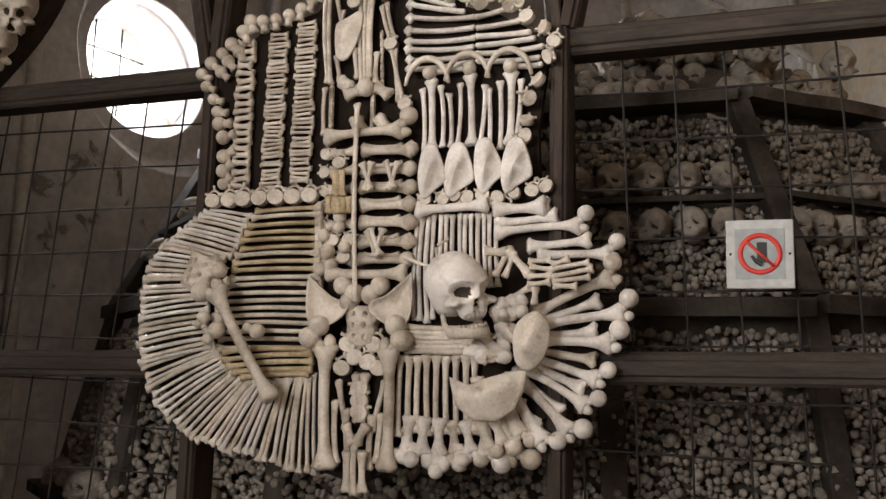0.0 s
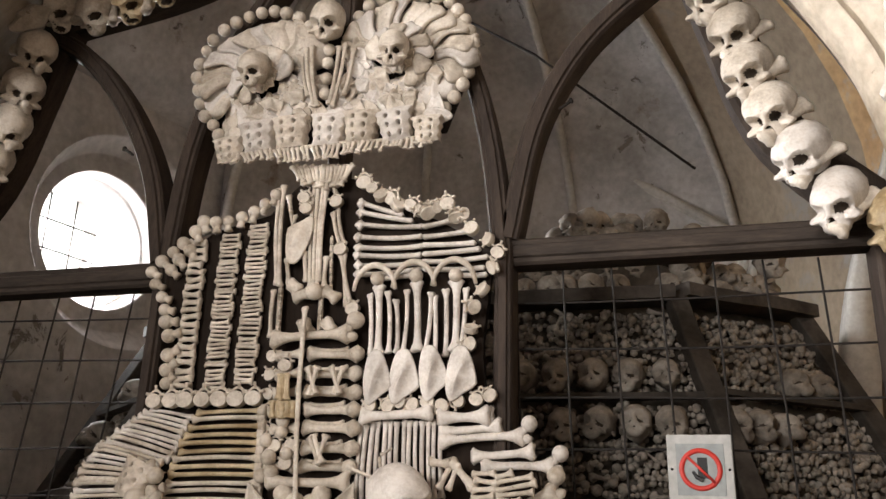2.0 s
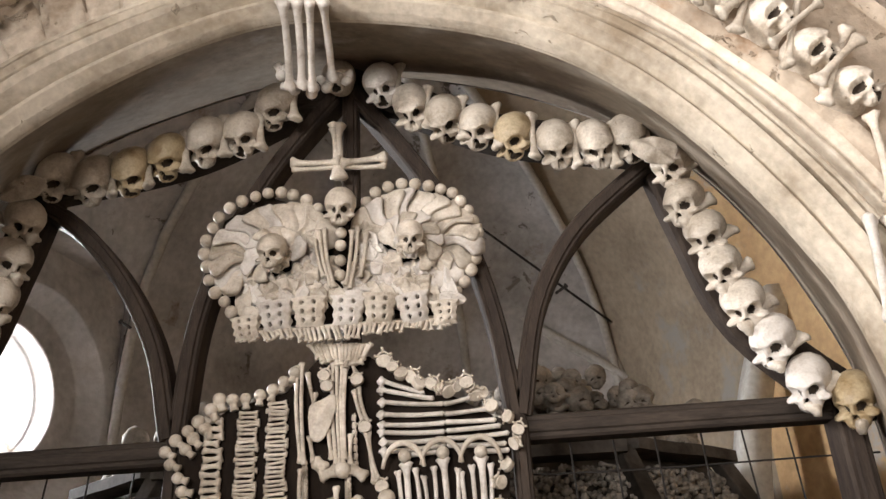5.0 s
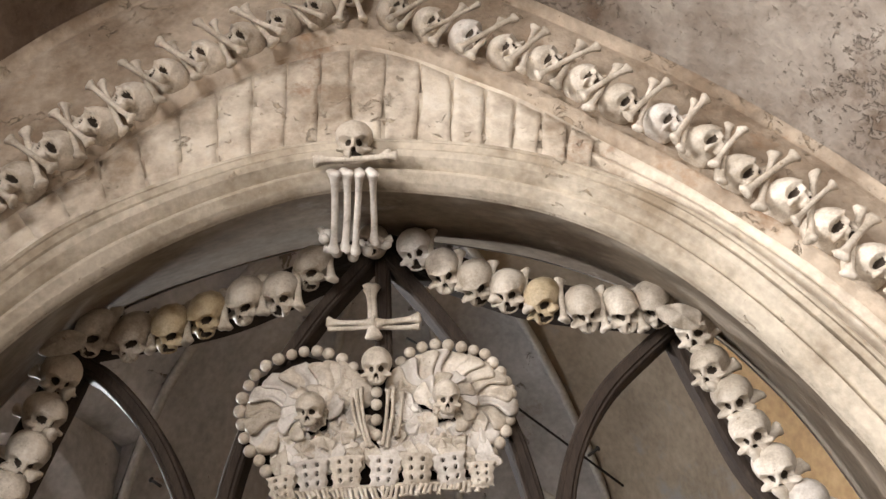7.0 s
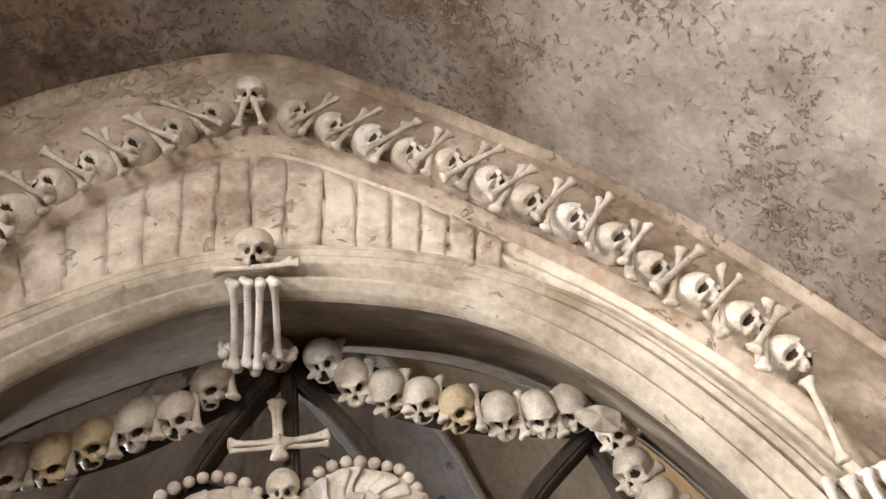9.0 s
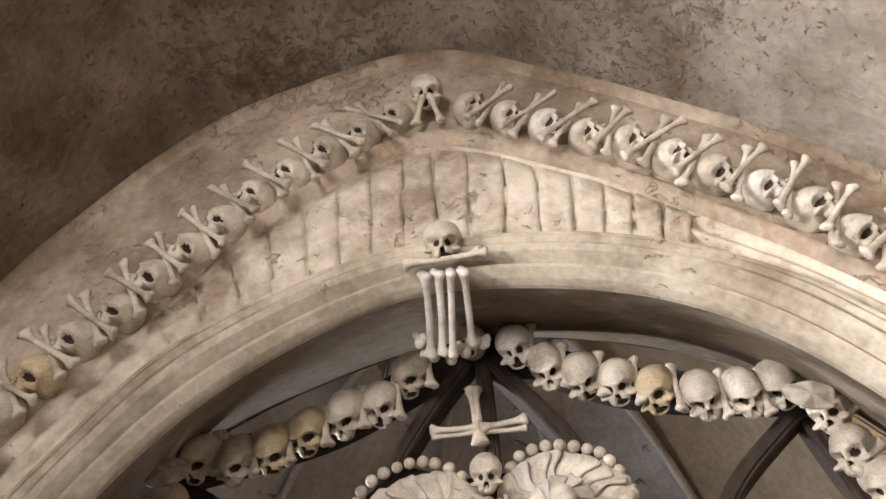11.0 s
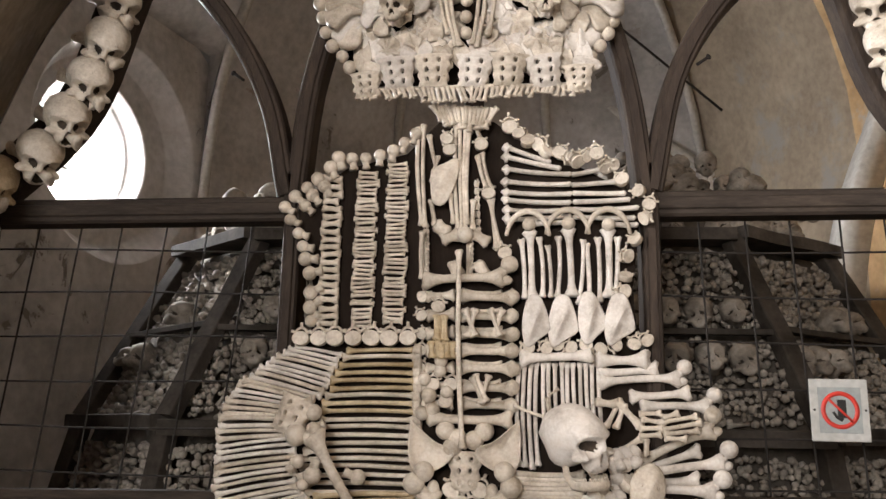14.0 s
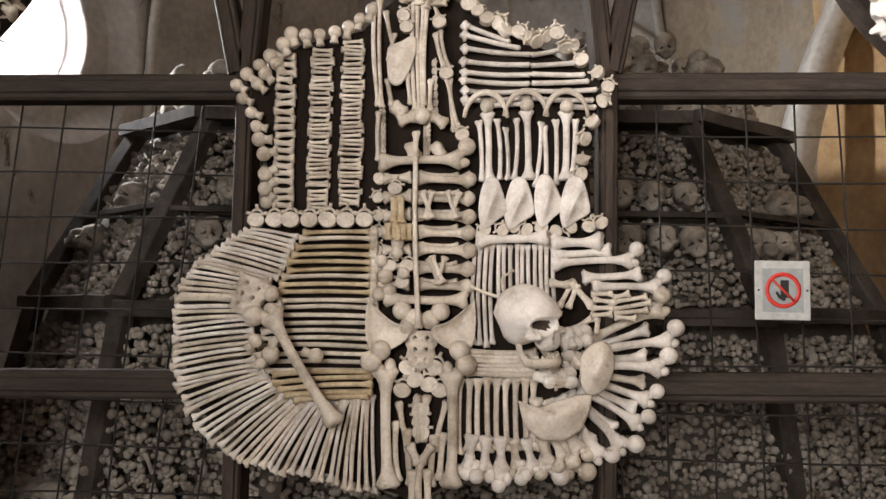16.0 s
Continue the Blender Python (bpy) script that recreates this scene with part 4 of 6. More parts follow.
bone_stack = assembly("bone_stack", (0, 1.1, 0), "tall stepped stack of grey bones and skulls held by old timbers", "bone pile")
b = Build()
b.loft([[facet_point(f, u, z) + Vector((0, 0.05, 0)) for f, u in ((0, 0), (0, 0.5), (1, 0), (1, 0.5), (2, 0), (2, 0.5), (2, 1))] for z in (0, 1.0, 1.74, 2.42, 2.60)] + [[(0.03 + x, 2.2, 2.60) for x in (-1.0, -0.9, -0.7, 0.0, 0.7, 0.9, 1.0)]], closed=False)
piece("core", b.mesh("core", PILE_BACKING), Matrix(), bone_stack)


def low_skull(seed):
    me = skull_mesh("skull_far", BONE_PILE, seed, 3)
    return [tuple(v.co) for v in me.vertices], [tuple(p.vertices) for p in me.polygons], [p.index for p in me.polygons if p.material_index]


FAR_SKULLS = [low_skull(s) for s in (41, 42, 43)]


def heap(name, spots, label):
    """Many small bone ends and skulls of the stack in one mesh. spots: (kind, place, facing, size)."""
    b = Build()
    g = random.Random(len(spots))
    for kind, p, facing, size in spots:
        turn = facing.to_track_quat("-Y", "Z").to_matrix() @ Euler((g.uniform(-0.3, 0.4), g.uniform(-0.3, 0.3), g.uniform(-0.4, 0.4))).to_matrix()
        if kind == "skull":
            vs, fs, dk = FAR_SKULLS[g.randrange(3)]
            base = len(b.v)
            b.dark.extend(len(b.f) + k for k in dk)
            for v in vs:
                q = turn @ (Vector(v) * size)
                b.v.append((p.x + q.x, p.y + q.y, p.z + q.z))
            b.f.extend(tuple(base + i for i in f) for f in fs)
        elif kind == "knuckle":
            s = turn @ Vector((size * 0.55, 0, 0))
            b.ball(p + s, (size * 0.7, size * 0.8, size * 0.75), 1, turn)
            b.ball(p - s, (size * 0.6, size * 0.8, size * 0.65), 1, turn)
        elif kind == "ball":
            b.ball(p, (size * g.uniform(0.8, 1.1), size, size * g.uniform(0.8, 1.1)), 1, turn)
        else:
            d = turn @ Vector((g.uniform(-1, 1), -0.2, g.uniform(-0.6, 0.6))).normalized()
            b.tube([p - d * size * 2, p, p + d * size * 2], [size * 0.55, size * 0.35, size * 0.6], 6)
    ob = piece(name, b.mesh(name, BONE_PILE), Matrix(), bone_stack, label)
    ob["kind"] = "stuff"
    return ob


def facing_of(f):
    a, c = facet_point(f, 0, 2.0), facet_point(f, 1, 2.0)
    return Vector((c.y - a.y, -(c.x - a.x), 0.35)).normalized()


SHELVES = [(1.10, 1.70), (1.78, 2.06), (2.085, 2.38)]
for f in range(3):
    spots = []
    g = random.Random(50 + f)
    fc = facing_of(f)
    for lo, hi in SHELVES:
        length = (facet_point(f, 1, lo) - facet_point(f, 0, lo)).length
        z = lo + 0.02
        row = 0
        while z < hi:
            step = 0.0265
            u = 0.01
            while u < 1:
                p = facet_point(f, u, z + g.uniform(-0.01, 0.01)) + Vector((g.uniform(-0.01, 0.01), g.uniform(-0.035, 0.03), 0))
                k = g.random()
                spots.append(("knuckle" if k < 0.5 else "ball" if k < 0.96 else "stick", p, fc, g.uniform(0.0115, 0.0185)))
                u += step / length * g.uniform(0.75, 1.15)
            z += step * 0.85
            row += 1
        for q in range(int(length / 0.11)):
            if g.random() < (0.7 if f == 1 and lo > 1.7 else 0.3):
                zz = lo + 0.06 if lo != 1.78 else hi - 0.07
                spots.append(("skull", facet_point(f, (q + 0.5) * 0.11 / length, zz) + Vector((0, -0.045, 0)), fc, g.uniform(0.62, 0.72)))
    for q in range(int(length / 0.1)):
        for lay_n in range(2):
            spots.append(("skull", facet_point(f, (q + 0.5 + 0.4 * lay_n) * 0.1 / length, 2.49) + Vector((g.uniform(-0.02, 0.02), 0.03 + 0.09 * lay_n, 0.085 * lay_n)), fc + Vector((g.uniform(-0.5, 0.5), 0, 0)), g.uniform(0.6, 0.72)))
    heap("bone_fill", spots, "tightly packed dusty bone ends with rows of skulls")
g = random.Random(9)
spots = []
for k in range(95):
    x = g.gauss(0.68, 0.24) if k % 3 else g.gauss(-0.6, 0.25)
    top = 0.22 * math.exp(-((x - 0.68) / 0.34) ** 2) + 0.12 * math.exp(-((x + 0.6) / 0.3) ** 2)
    spots.append(("skull", Vector((x, g.uniform(0.98, 1.4), 2.58 + top * g.uniform(0.3, 1.0))), Vector((g.uniform(-0.7, 0.7), -1, 0.1)), g.uniform(0.6, 0.74)))
heap("bone_fill", spots, "loose grey skulls heaped on top of the stack")


def timber(p, q, w, d, out, mat=PILE_WOOD):
    """A squared timber from p to q, its face turned to out."""
    p, q, out = Vector(p), Vector(q), Vector(out).normalized()
    z = (q - p).normalized()
    x = out.cross(z).normalized()
    b = Build()
    rings = []
    for k in np.linspace(0, 1, 6):
        c = p + (q - p) * k + out * 0.006 * noise.noise((k * 3, p.x, p.z))
        rings.append([c + x * (sx * w / 2) + out * (so * d / 2) for sx, so in ((-0.9, 1), (0.9, 1), (1, 0.85), (1, -1), (-1, -1), (-1, 0.85))])
    piece("timber", b.loft(rings).mesh("timber", mat, False), Matrix(), bone_stack)


for f in range(3):
    fc = facing_of(f)
    for z, h in ((2.42, 0.045), (2.07, 0.018), (1.74, 0.05), (1.08, 0.04), (0.64, 0.04)):
        timber(facet_point(f, -0.01, z) + fc * 0.05, facet_point(f, 1.01, z) + fc * 0.05, 0.12 if z > 2.2 else 0.05 if z == 2.07 else 0.09, h, (0, 0, 1))
for f, u in ((1, 0.0), (1, 1.0), (0, 0.0), (2, 1.0)):
    fc = (facing_of(1) + facing_of(0 if u == 0 else 2)).normalized()
    for lo, hi in ((1.76, 2.42), (0.0, 1.74)):
        timber(facet_point(f, u, lo) + fc * 0.055, facet_point(f, u, hi) + fc * 0.04, 0.062, 0.05, fc)
for u in (0.26, 0.74):
    timber(facet_point(1, u, 0.0) + Vector((0, -0.05, 0)), facet_point(1, u, 1.74) + Vector((0, -0.03, 0)), 0.07, 0.05, (0, -1, 0.3))

# ---------------------------------------------------------------- the coat of arms in bones
shield = assembly("coat_of_arms", (0, -0.02, 1.35), "large heraldic shield laid out in human bones on a black board", "coat of arms")
outline = [(-0.075, 2.532), (-0.157, 2.446), (-0.310, 2.409), (-0.378, 2.359), (-0.446, 2.287), (-0.398, 2.189), (-0.375, 2.036), (-0.390, 1.960), (-0.474, 1.896), (-0.554, 1.827), (-0.571, 1.731), (-0.570, 1.622), (-0.549, 1.529), (-0.456, 1.437), (-0.292, 1.382), (-0.129, 1.339), (0.005, 1.304), (0.110, 1.365), (0.296, 1.402), (0.454, 1.484), (0.533, 1.591), (0.546, 1.710), (0.520, 1.844), (0.426, 1.923), (0.412, 1.971), (0.405, 2.101), (0.425, 2.267), (0.384, 2.350), (0.287, 2.406), (0.149, 2.469), (0.064, 2.532)]
b = Build()
b.loft([[(x, y, z) for x, z in outline] for y in (-0.028, 0.0)])
piece("backing_board", b.mesh("backing_board", BOARD, False), Matrix(), shield, "black stained backing board")

KNOB = knob_mesh(0.0165, BONE)
KNOB_BIG = knob_mesh(0.0165, BONE_PALE, 2.4, True)
BALL = Build().ball((0, 0, 0), (0.021, 0.021, 0.021), 3).mesh("bone_ball", BONE)
VERT = [vertebra_mesh(0.021, BONE, k) for k in range(3)]
VERT_SMALL = [vertebra_mesh(0.0155, BONE, 5 + k) for k in range(3)]


def put_at(parent, name, me, p, y, roll=0, size=1.0, tilt=0, label=""):
    """A piece at (x, z), turned in the plane of the board by roll."""
    return piece(name, me, Matrix.Translation((p[0], y, p[1])) @ Matrix.Rotation(radians(roll), 4, "Y") @ Matrix.Rotation(radians(tilt), 4, "X") @ Matrix.Scale(size, 4), parent, label)


def fan(inner, outer, n, kind, r, y=-0.05, mats=(BONE,), flip=False, jitter=0.003, lift=0.0, skip=()):
    """A row of bones, each between matching points of two lines."""
    a, c = spline(inner, n), spline(outer, n)
    for k in range(n):
        if k in skip:
            continue
        p, q = (c[k], a[k]) if flip else (a[k], c[k])
        lay(shield, kind, p, q, r * PITCH.uniform(0.85, 1.12), y + PITCH.uniform(-1, 1) * lift, mats[PITCH.randrange(len(mats))], None, jitter)


def bead_row(points, me, name, y, inward, parent, rolls=None):
    for k, p in enumerate(points):
        d = (inward[0] - p[0], inward[1] - p[1])
        put_at(parent, name, me, p, y, math.degrees(math.atan2(-d[0], -d[1])), PITCH.uniform(0.9, 1.12))


# upper left field: three columns of small bones on black, edged with bone knobs
bead_row([(-0.132, 2.491), (-0.160, 2.467), (-0.188, 2.447), (-0.222, 2.435), (-0.259, 2.427), (-0.294, 2.426), (-0.329, 2.429), (-0.349, 2.403)], KNOB, "bone_knob", -0.055, (-0.233, 2.149), shield)
bead_row([(-0.380, 2.373), (-0.406, 2.350), (-0.436, 2.327), (-0.461, 2.299), (-0.445, 2.266), (-0.422, 2.231), (-0.409, 2.197), (-0.401, 2.165), (-0.388, 2.129), (-0.383, 2.080), (-0.382, 2.043), (-0.378, 2.010)], KNOB, "bone_knob", -0.055, (-0.233, 2.163), shield)
bead_row([(-0.412, 2.305), (-0.394, 2.333), (-0.364, 2.356)], KNOB, "bone_knob", -0.045, (-0.233, 2.149), shield)
for top, bot, w, n in (((-0.343, 2.385), (-0.340, 1.995), 0.048, 20), ((-0.254, 2.397), (-0.256, 1.993), 0.055, 37), ((-0.177, 2.420), (-0.178, 2.003), 0.054, 37)):
    for k in range(n):
        p = between(top, bot, (k + 0.5) / n)
        ww = w * PITCH.uniform(0.42, 0.56)
        lay(shield, "finger", (p[0] - ww, p[1] + PITCH.uniform(-0.003, 0.003)), (p[0] + ww, p[1] + PITCH.uniform(-0.003, 0.003)), 0.0064 if n < 25 else 0.0041, -0.042, BONE, None, 0.001)
for k, p in enumerate([(-0.399, 1.966), (-0.354, 1.967), (-0.316, 1.968), (-0.270, 1.968), (-0.226, 1.969), (-0.182, 1.969), (-0.137, 1.970)]):
    put_at(shield, "vertebra", VERT[k % 3], p, -0.07, PITCH.uniform(-12, 12), PITCH.uniform(0.92, 1.05))

# middle strip, from the neck down
for p, q in (((-0.125, 2.510), (-0.113, 2.255)), ((-0.114, 2.517), (-0.102, 2.248)), ((-0.098, 2.489), (-0.072, 2.382)), ((-0.029, 2.518), (-0.019, 2.235)), ((-0.018, 2.518), (-0.011, 2.228)), ((-0.005, 2.511), (-0.002, 2.235)), ((0.005, 2.504), (0.003, 2.249)), ((-0.090, 2.319), (-0.077, 2.248)), ((0.024, 2.433), (0.054, 2.334)), ((0.038, 2.440), (0.063, 2.341)), ((0.054, 2.320), (0.086, 2.194)), ((0.064, 2.320), (0.074, 2.187)), ((0.016, 2.518), (0.035, 2.468)), ((0.019, 2.319), (0.017, 2.235)), ((-0.073, 2.432), (-0.088, 2.361)), ((-0.040, 2.333), (-0.030, 2.249))):
    lay(shield, "thin", p, q, 0.0055, -0.052)
put_at(shield, "shoulder_blade", plate_mesh("shoulder_blade", blade_outline(0.075, 0.13), 0.004, BONE, 0.012, 0.006), (-0.060, 2.364), -0.062, 195)
for k, p in enumerate([(-0.053, 2.475), (-0.045, 2.446), (0.035, 2.458), (0.054, 2.331), (0.095, 2.180), (-0.065, 2.047), (-0.043, 1.821), (-0.074, 1.861), (-0.031, 1.862)]):
    put_at(shield, "vertebra", VERT_SMALL[k % 3], p, -0.066, PITCH.uniform(-40, 40), 1.05)
for k in range(7):
    put_at(shield, "vertebra", VERT_SMALL[k % 3], between((-0.107, 2.234), (-0.105, 2.139), k / 6), -0.045, 90, 0.75, 60)
    put_at(shield, "vertebra", VERT_SMALL[k % 3], between((0.004, 2.214), (0.005, 2.140), k / 6), -0.05, 90, 0.7, 60)
    put_at(shield, "vertebra", VERT_SMALL[k % 3], between((0.020, 2.362), (0.025, 2.242), k / 6), -0.045, 90, 0.55, 60)
lay(shield, "thin", (-0.109, 2.234), (-0.106, 2.109), 0.005, -0.07)
for p, q in (((-0.076, 2.255), (-0.044, 2.228)), ((-0.061, 2.214), (-0.016, 2.228)), ((0.056, 2.205), (0.017, 2.228)), ((-0.033, 2.158), (-0.014, 2.123)), ((0.050, 2.149), (0.023, 2.131))):
    lay(shield, "long", p, q, 0.0085, -0.055)
put_at(shield, "bone_ball", BALL, (-0.002, 2.224), -0.068)
lay(shield, "femur", (-0.107, 2.109), (0.092, 2.119), 0.0105, -0.062, BONE, 180)
for k, py in enumerate(((0.120, 2.072), (0.118, 2.026), (0.121, 1.982), (0.119, 1.942), (0.122, 1.900), (0.120, 1.856), (0.117, 1.814))):
    left = -0.001
    lay(shield, "long", (left - 0.01, py[1] + 0.003), (py[0] - 0.002, py[1]), 0.0092, -0.055)
    lay(shield, "thin", (left, py[1] + 0.012), (py[0] - 0.03, py[1] + 0.013), 0.005, -0.05)
    put_at(shield, "bone_ball", BALL, (py[0] - 0.006, py[1]), -0.058, 0, 0.85)
    lay(shield, "finger", (-0.095, py[1]), (-0.024, py[1] + 0.004), 0.009, -0.048)
    put_at(shield, "vertebra", VERT_SMALL[k % 3], (-0.106, py[1]), -0.055, PITCH.uniform(-60, 60), 0.9)
lay(shield, "thin", (-0.015, 2.182), (-0.000, 1.711), 0.0062, -0.085, BONE, jitter=0)
for a, c in (((0.001, 2.038), (0.027, 1.975)), ((0.026, 2.038), (0.008, 1.975)), ((0.062, 2.039), (0.084, 1.973)), ((0.089, 2.039), (0.069, 1.976)), ((0.028, 1.883), (0.056, 1.819)), ((0.061, 1.884), (0.042, 1.819)), ((0.021, 1.879), (0.044, 1.823))):
    lay(shield, "finger", a, c, 0.0055, -0.083)
for k in range(5):
    lay(shield, "finger", between((-0.076, 1.960), (-0.027, 1.961), k / 4), between((-0.075, 1.920), (-0.026, 1.921), k / 4), 0.006, -0.085, BONE_WARM)
    lay(shield, "finger", (-0.070 + 0.006 * k, 2.023), (-0.068 + 0.006 * k, 1.963), 0.0045, -0.078, BONE_WARM)
for p in ((-0.094, 1.872), (-0.056, 1.892), (-0.040, 1.843), (-0.082, 1.834), (-0.055, 1.916), (-0.097, 1.793), (-0.073, 1.800)):
    put_at(shield, "bone_ball", BALL, p, -0.068, 0, PITCH.uniform(0.7, 0.95))
lay(shield, "long", (-0.086, 1.784), (0.115, 1.782), 0.0105, -0.066)
for p in ((-0.042, 1.755), (0.050, 1.754), (-0.013, 1.736), (0.026, 1.733), (-0.025, 1.716)):
    put_at(shield, "bone_ball", BALL, p, -0.06, 0, 1.1)
for sx, p in ((1, (-0.071, 1.705)), (-1, (0.079, 1.708))):
    rim = [(-0.052, 0.075), (-0.056, 0.02), (-0.05, -0.03), (-0.03, -0.048), (0.0, -0.045), (0.03, -0.03), (0.052, -0.005), (0.04, 0.012), (0.01, 0.022), (-0.025, 0.05)]
    put_at(shield, "hip_bone", plate_mesh("hip_bone", [(q[0], q[1]) for q in spline([(sx * x, z) for x, z in (rim + rim[:1])][::sx], 31)[:-1]], 0.008, BONE, -0.016, 0.0), p, -0.078)
    put_at(shield, "bone_ball", BALL, (p[0] + sx * -0.018, p[1] - 0.045), -0.08, 0, 1.15)
SACRUM_FLAT = sacrum_mesh(0.085, 0.085, BONE, 3)
put_at(shield, "sacrum", SACRUM_FLAT, (0.005, 1.663), -0.06)
for k, p in enumerate([(-0.026, 1.620), (0.039, 1.621), (0.005, 1.633), (-0.007, 1.591), (0.026, 1.581), (-0.038, 1.566), (0.051, 1.568), (0.008, 1.494), (0.008, 1.468), (0.007, 1.520)]):
    put_at(shield, "vertebra", VERT[k % 3], p, -0.062, PITCH.uniform(-30, 30), 0.95)
lay(shield, "femur", (-0.063, 1.338), (-0.077, 1.619), 0.0125, -0.066, BONE, 200)
lay(shield, "femur", (0.080, 1.342), (0.079, 1.619), 0.0125, -0.066, BONE, -20)
for p, q in (((-0.047, 1.539), (-0.021, 1.421)), ((0.067, 1.542), (0.040, 1.422)), ((-0.053, 1.493), (-0.043, 1.355)), ((0.062, 1.469), (0.055, 1.357)), ((-0.023, 1.473), (-0.012, 1.342)), ((0.039, 1.462), (0.033, 1.343)), ((-0.003, 1.553), (0.007, 1.448)), ((0.021, 1.554), (0.013, 1.448))):
    lay(shield, "thin", p, q, 0.0075, -0.056)
for p, q in (((-0.018, 1.441), (0.008, 1.402)), ((0.036, 1.442), (0.011, 1.402)), ((0.010, 1.408), (0.011, 1.284)), ((-0.007, 1.382), (-0.008, 1.290)), ((0.027, 1.383), (0.032, 1.291))):
    lay(shield, "thin", p, q, 0.008, -0.075)

# upper right field: ribs, arches and shafts
for a, m in (((0.096, 2.454), (0.204, 2.417)), ((0.096, 2.430), (0.239, 2.397)), ((0.097, 2.398), (0.257, 2.382)), ((0.097, 2.365), (0.257, 2.356)), ((0.098, 2.338), (0.258, 2.333)), ((0.098, 2.317), (0.258, 2.312)), ((0.099, 2.292), (0.258, 2.293)), ((0.099, 2.268), (0.258, 2.275))):
    lay(shield, "rib", a, m, 0.0080, -0.05, BONE_PALE, 90)
    lay(shield, "finger", (a[0] - 0.006, a[1] + 0.006), (a[0] + 0.004, a[1] - 0.006), 0.006, -0.052, BONE_PALE)
for a, m in (((0.260, 2.382), (0.335, 2.395)), ((0.260, 2.357), (0.364, 2.362)), ((0.260, 2.333), (0.389, 2.334)), ((0.261, 2.312), (0.407, 2.318)), ((0.261, 2.293), (0.419, 2.298)), ((0.261, 2.275), (0.414, 2.272)), ((0.151, 2.253), (0.261, 2.263)), ((0.357, 2.255), (0.422, 2.253))):
    lay(shield, "rib", a, m, 0.0080, -0.05, BONE_PALE, 90)
for k, p in enumerate([(0.106, 2.504), (0.128, 2.487), (0.151, 2.470), (0.176, 2.456), (0.201, 2.444), (0.229, 2.434), (0.257, 2.420), (0.276, 2.409), (0.321, 2.432), (0.345, 2.392), (0.381, 2.367), (0.419, 2.337), (0.444, 2.301), (0.428, 2.264), (0.406, 2.217), (0.393, 2.172), (0.385, 2.128), (0.382, 2.087), (0.364, 2.404), (0.298, 2.423)]):
    put_at(shield, "vertebra", VERT_SMALL[k % 3], p, -0.066, PITCH.uniform(-90, 60), PITCH.uniform(0.95, 1.25), PITCH.uniform(-55, 55))
for cx in ((0.151, 2.278), (0.247, 2.282), (0.344, 2.283)):
    b = Build()
    pts = [(cx[0] + 0.043 * math.sin(a) * (1 + 0.15 * abs(a)), -0.07 - 0.006 * math.cos(a), cx[1] - 0.075 + 0.078 * math.cos(a) ** 0.7) for a in np.linspace(-1.45, 1.45, 17)]
    b.tube(pts, [0.004 + 0.004 * math.cos((k - 8) / 8 * 1.4) for k in range(17)], 8)
    piece("rib", b.mesh("rib", BONE), Matrix(), shield)
for k, (a, c, r) in enumerate((((0.154, 2.237), (0.162, 2.070), 0.0082), ((0.250, 2.240), (0.255, 2.074), 0.0082), ((0.346, 2.238), (0.344, 2.072), 0.0082), ((0.135, 2.215), (0.143, 2.067), 0.006), ((0.179, 2.220), (0.187, 2.073), 0.0054), ((0.200, 2.202), (0.207, 2.074), 0.0054), ((0.224, 2.221), (0.222, 2.074), 0.0054), ((0.286, 2.213), (0.274, 2.058), 0.0054), ((0.294, 2.203), (0.298, 2.058), 0.0056), ((0.319, 2.221), (0.323, 2.064), 0.0056), ((0.368, 2.222), (0.360, 2.075), 0.0056))):
    lay(shield, "long" if r > 0.008 else "thin", c, a, r, -0.05, BONE_PALE)
for p in ((0.154, 2.251), (0.250, 2.254), (0.346, 2.251)):
    put_at(shield, "bone_ball", BALL, p, -0.062, 0, 0.8)
for k, p in enumerate(((0.170, 2.013), (0.234, 2.013), (0.301, 2.021), (0.366, 2.018))):
    put_at(shield, "shoulder_blade", plate_mesh("shoulder_blade", blade_outline(0.074 + 0.004 * (k % 2), 0.125), 0.004, BONE_PALE, 0.01, 0.012), p, -0.075, PITCH.uniform(-8, 8), 1, 6)
for k, p in enumerate(((0.153, 1.953), (0.196, 1.950), (0.223, 1.959), (0.253, 1.951), (0.287, 1.957), (0.322, 1.949), (0.358, 1.960), (0.399, 1.961), (0.430, 1.970))):
    put_at(shield, "vertebra", VERT_SMALL[k % 3], p, -0.068, PITCH.uniform(-160, 20), 1.0)
lay(shield, "long", (0.131, 1.926), (0.302, 1.935), 0.0105, -0.064, BONE_PALE)
lay(shield, "long", (0.311, 1.922), (0.434, 1.925), 0.0105, -0.06, BONE_PALE)

# lower left field: stacked shafts and a wide fan
n = 19
for k in range(n):
    t = k / (n - 1)
    z = between((-0.117, 1.943), (-0.109, 1.611), t)
    li = np.interp(t, [0, 0.35, 0.6, 0.8, 1], [-0.289, -0.336, -0.358, -0.390, -0.367])
    lay(shield, "long", (z[0], z[1]), (li, z[1] - 0.004), 0.0054, -0.05, BONE_WARM if k < 9 and PITCH.random() < 0.75 else BONE)
    lay(shield, "finger", (z[0] - 0.006, z[1]), (z[0] + 0.014, z[1]), 0.007, -0.055)
for p, q in (((-0.109, 1.605), (-0.353, 1.596)), ((-0.109, 1.594), (-0.344, 1.576)), ((-0.108, 1.578), (-0.332, 1.563)), ((-0.108, 1.562), (-0.318, 1.550)), ((-0.114, 1.551), (-0.297, 1.537))):
    lay(shield, "thin", p, q, 0.0065, -0.062, BONE_WARM)
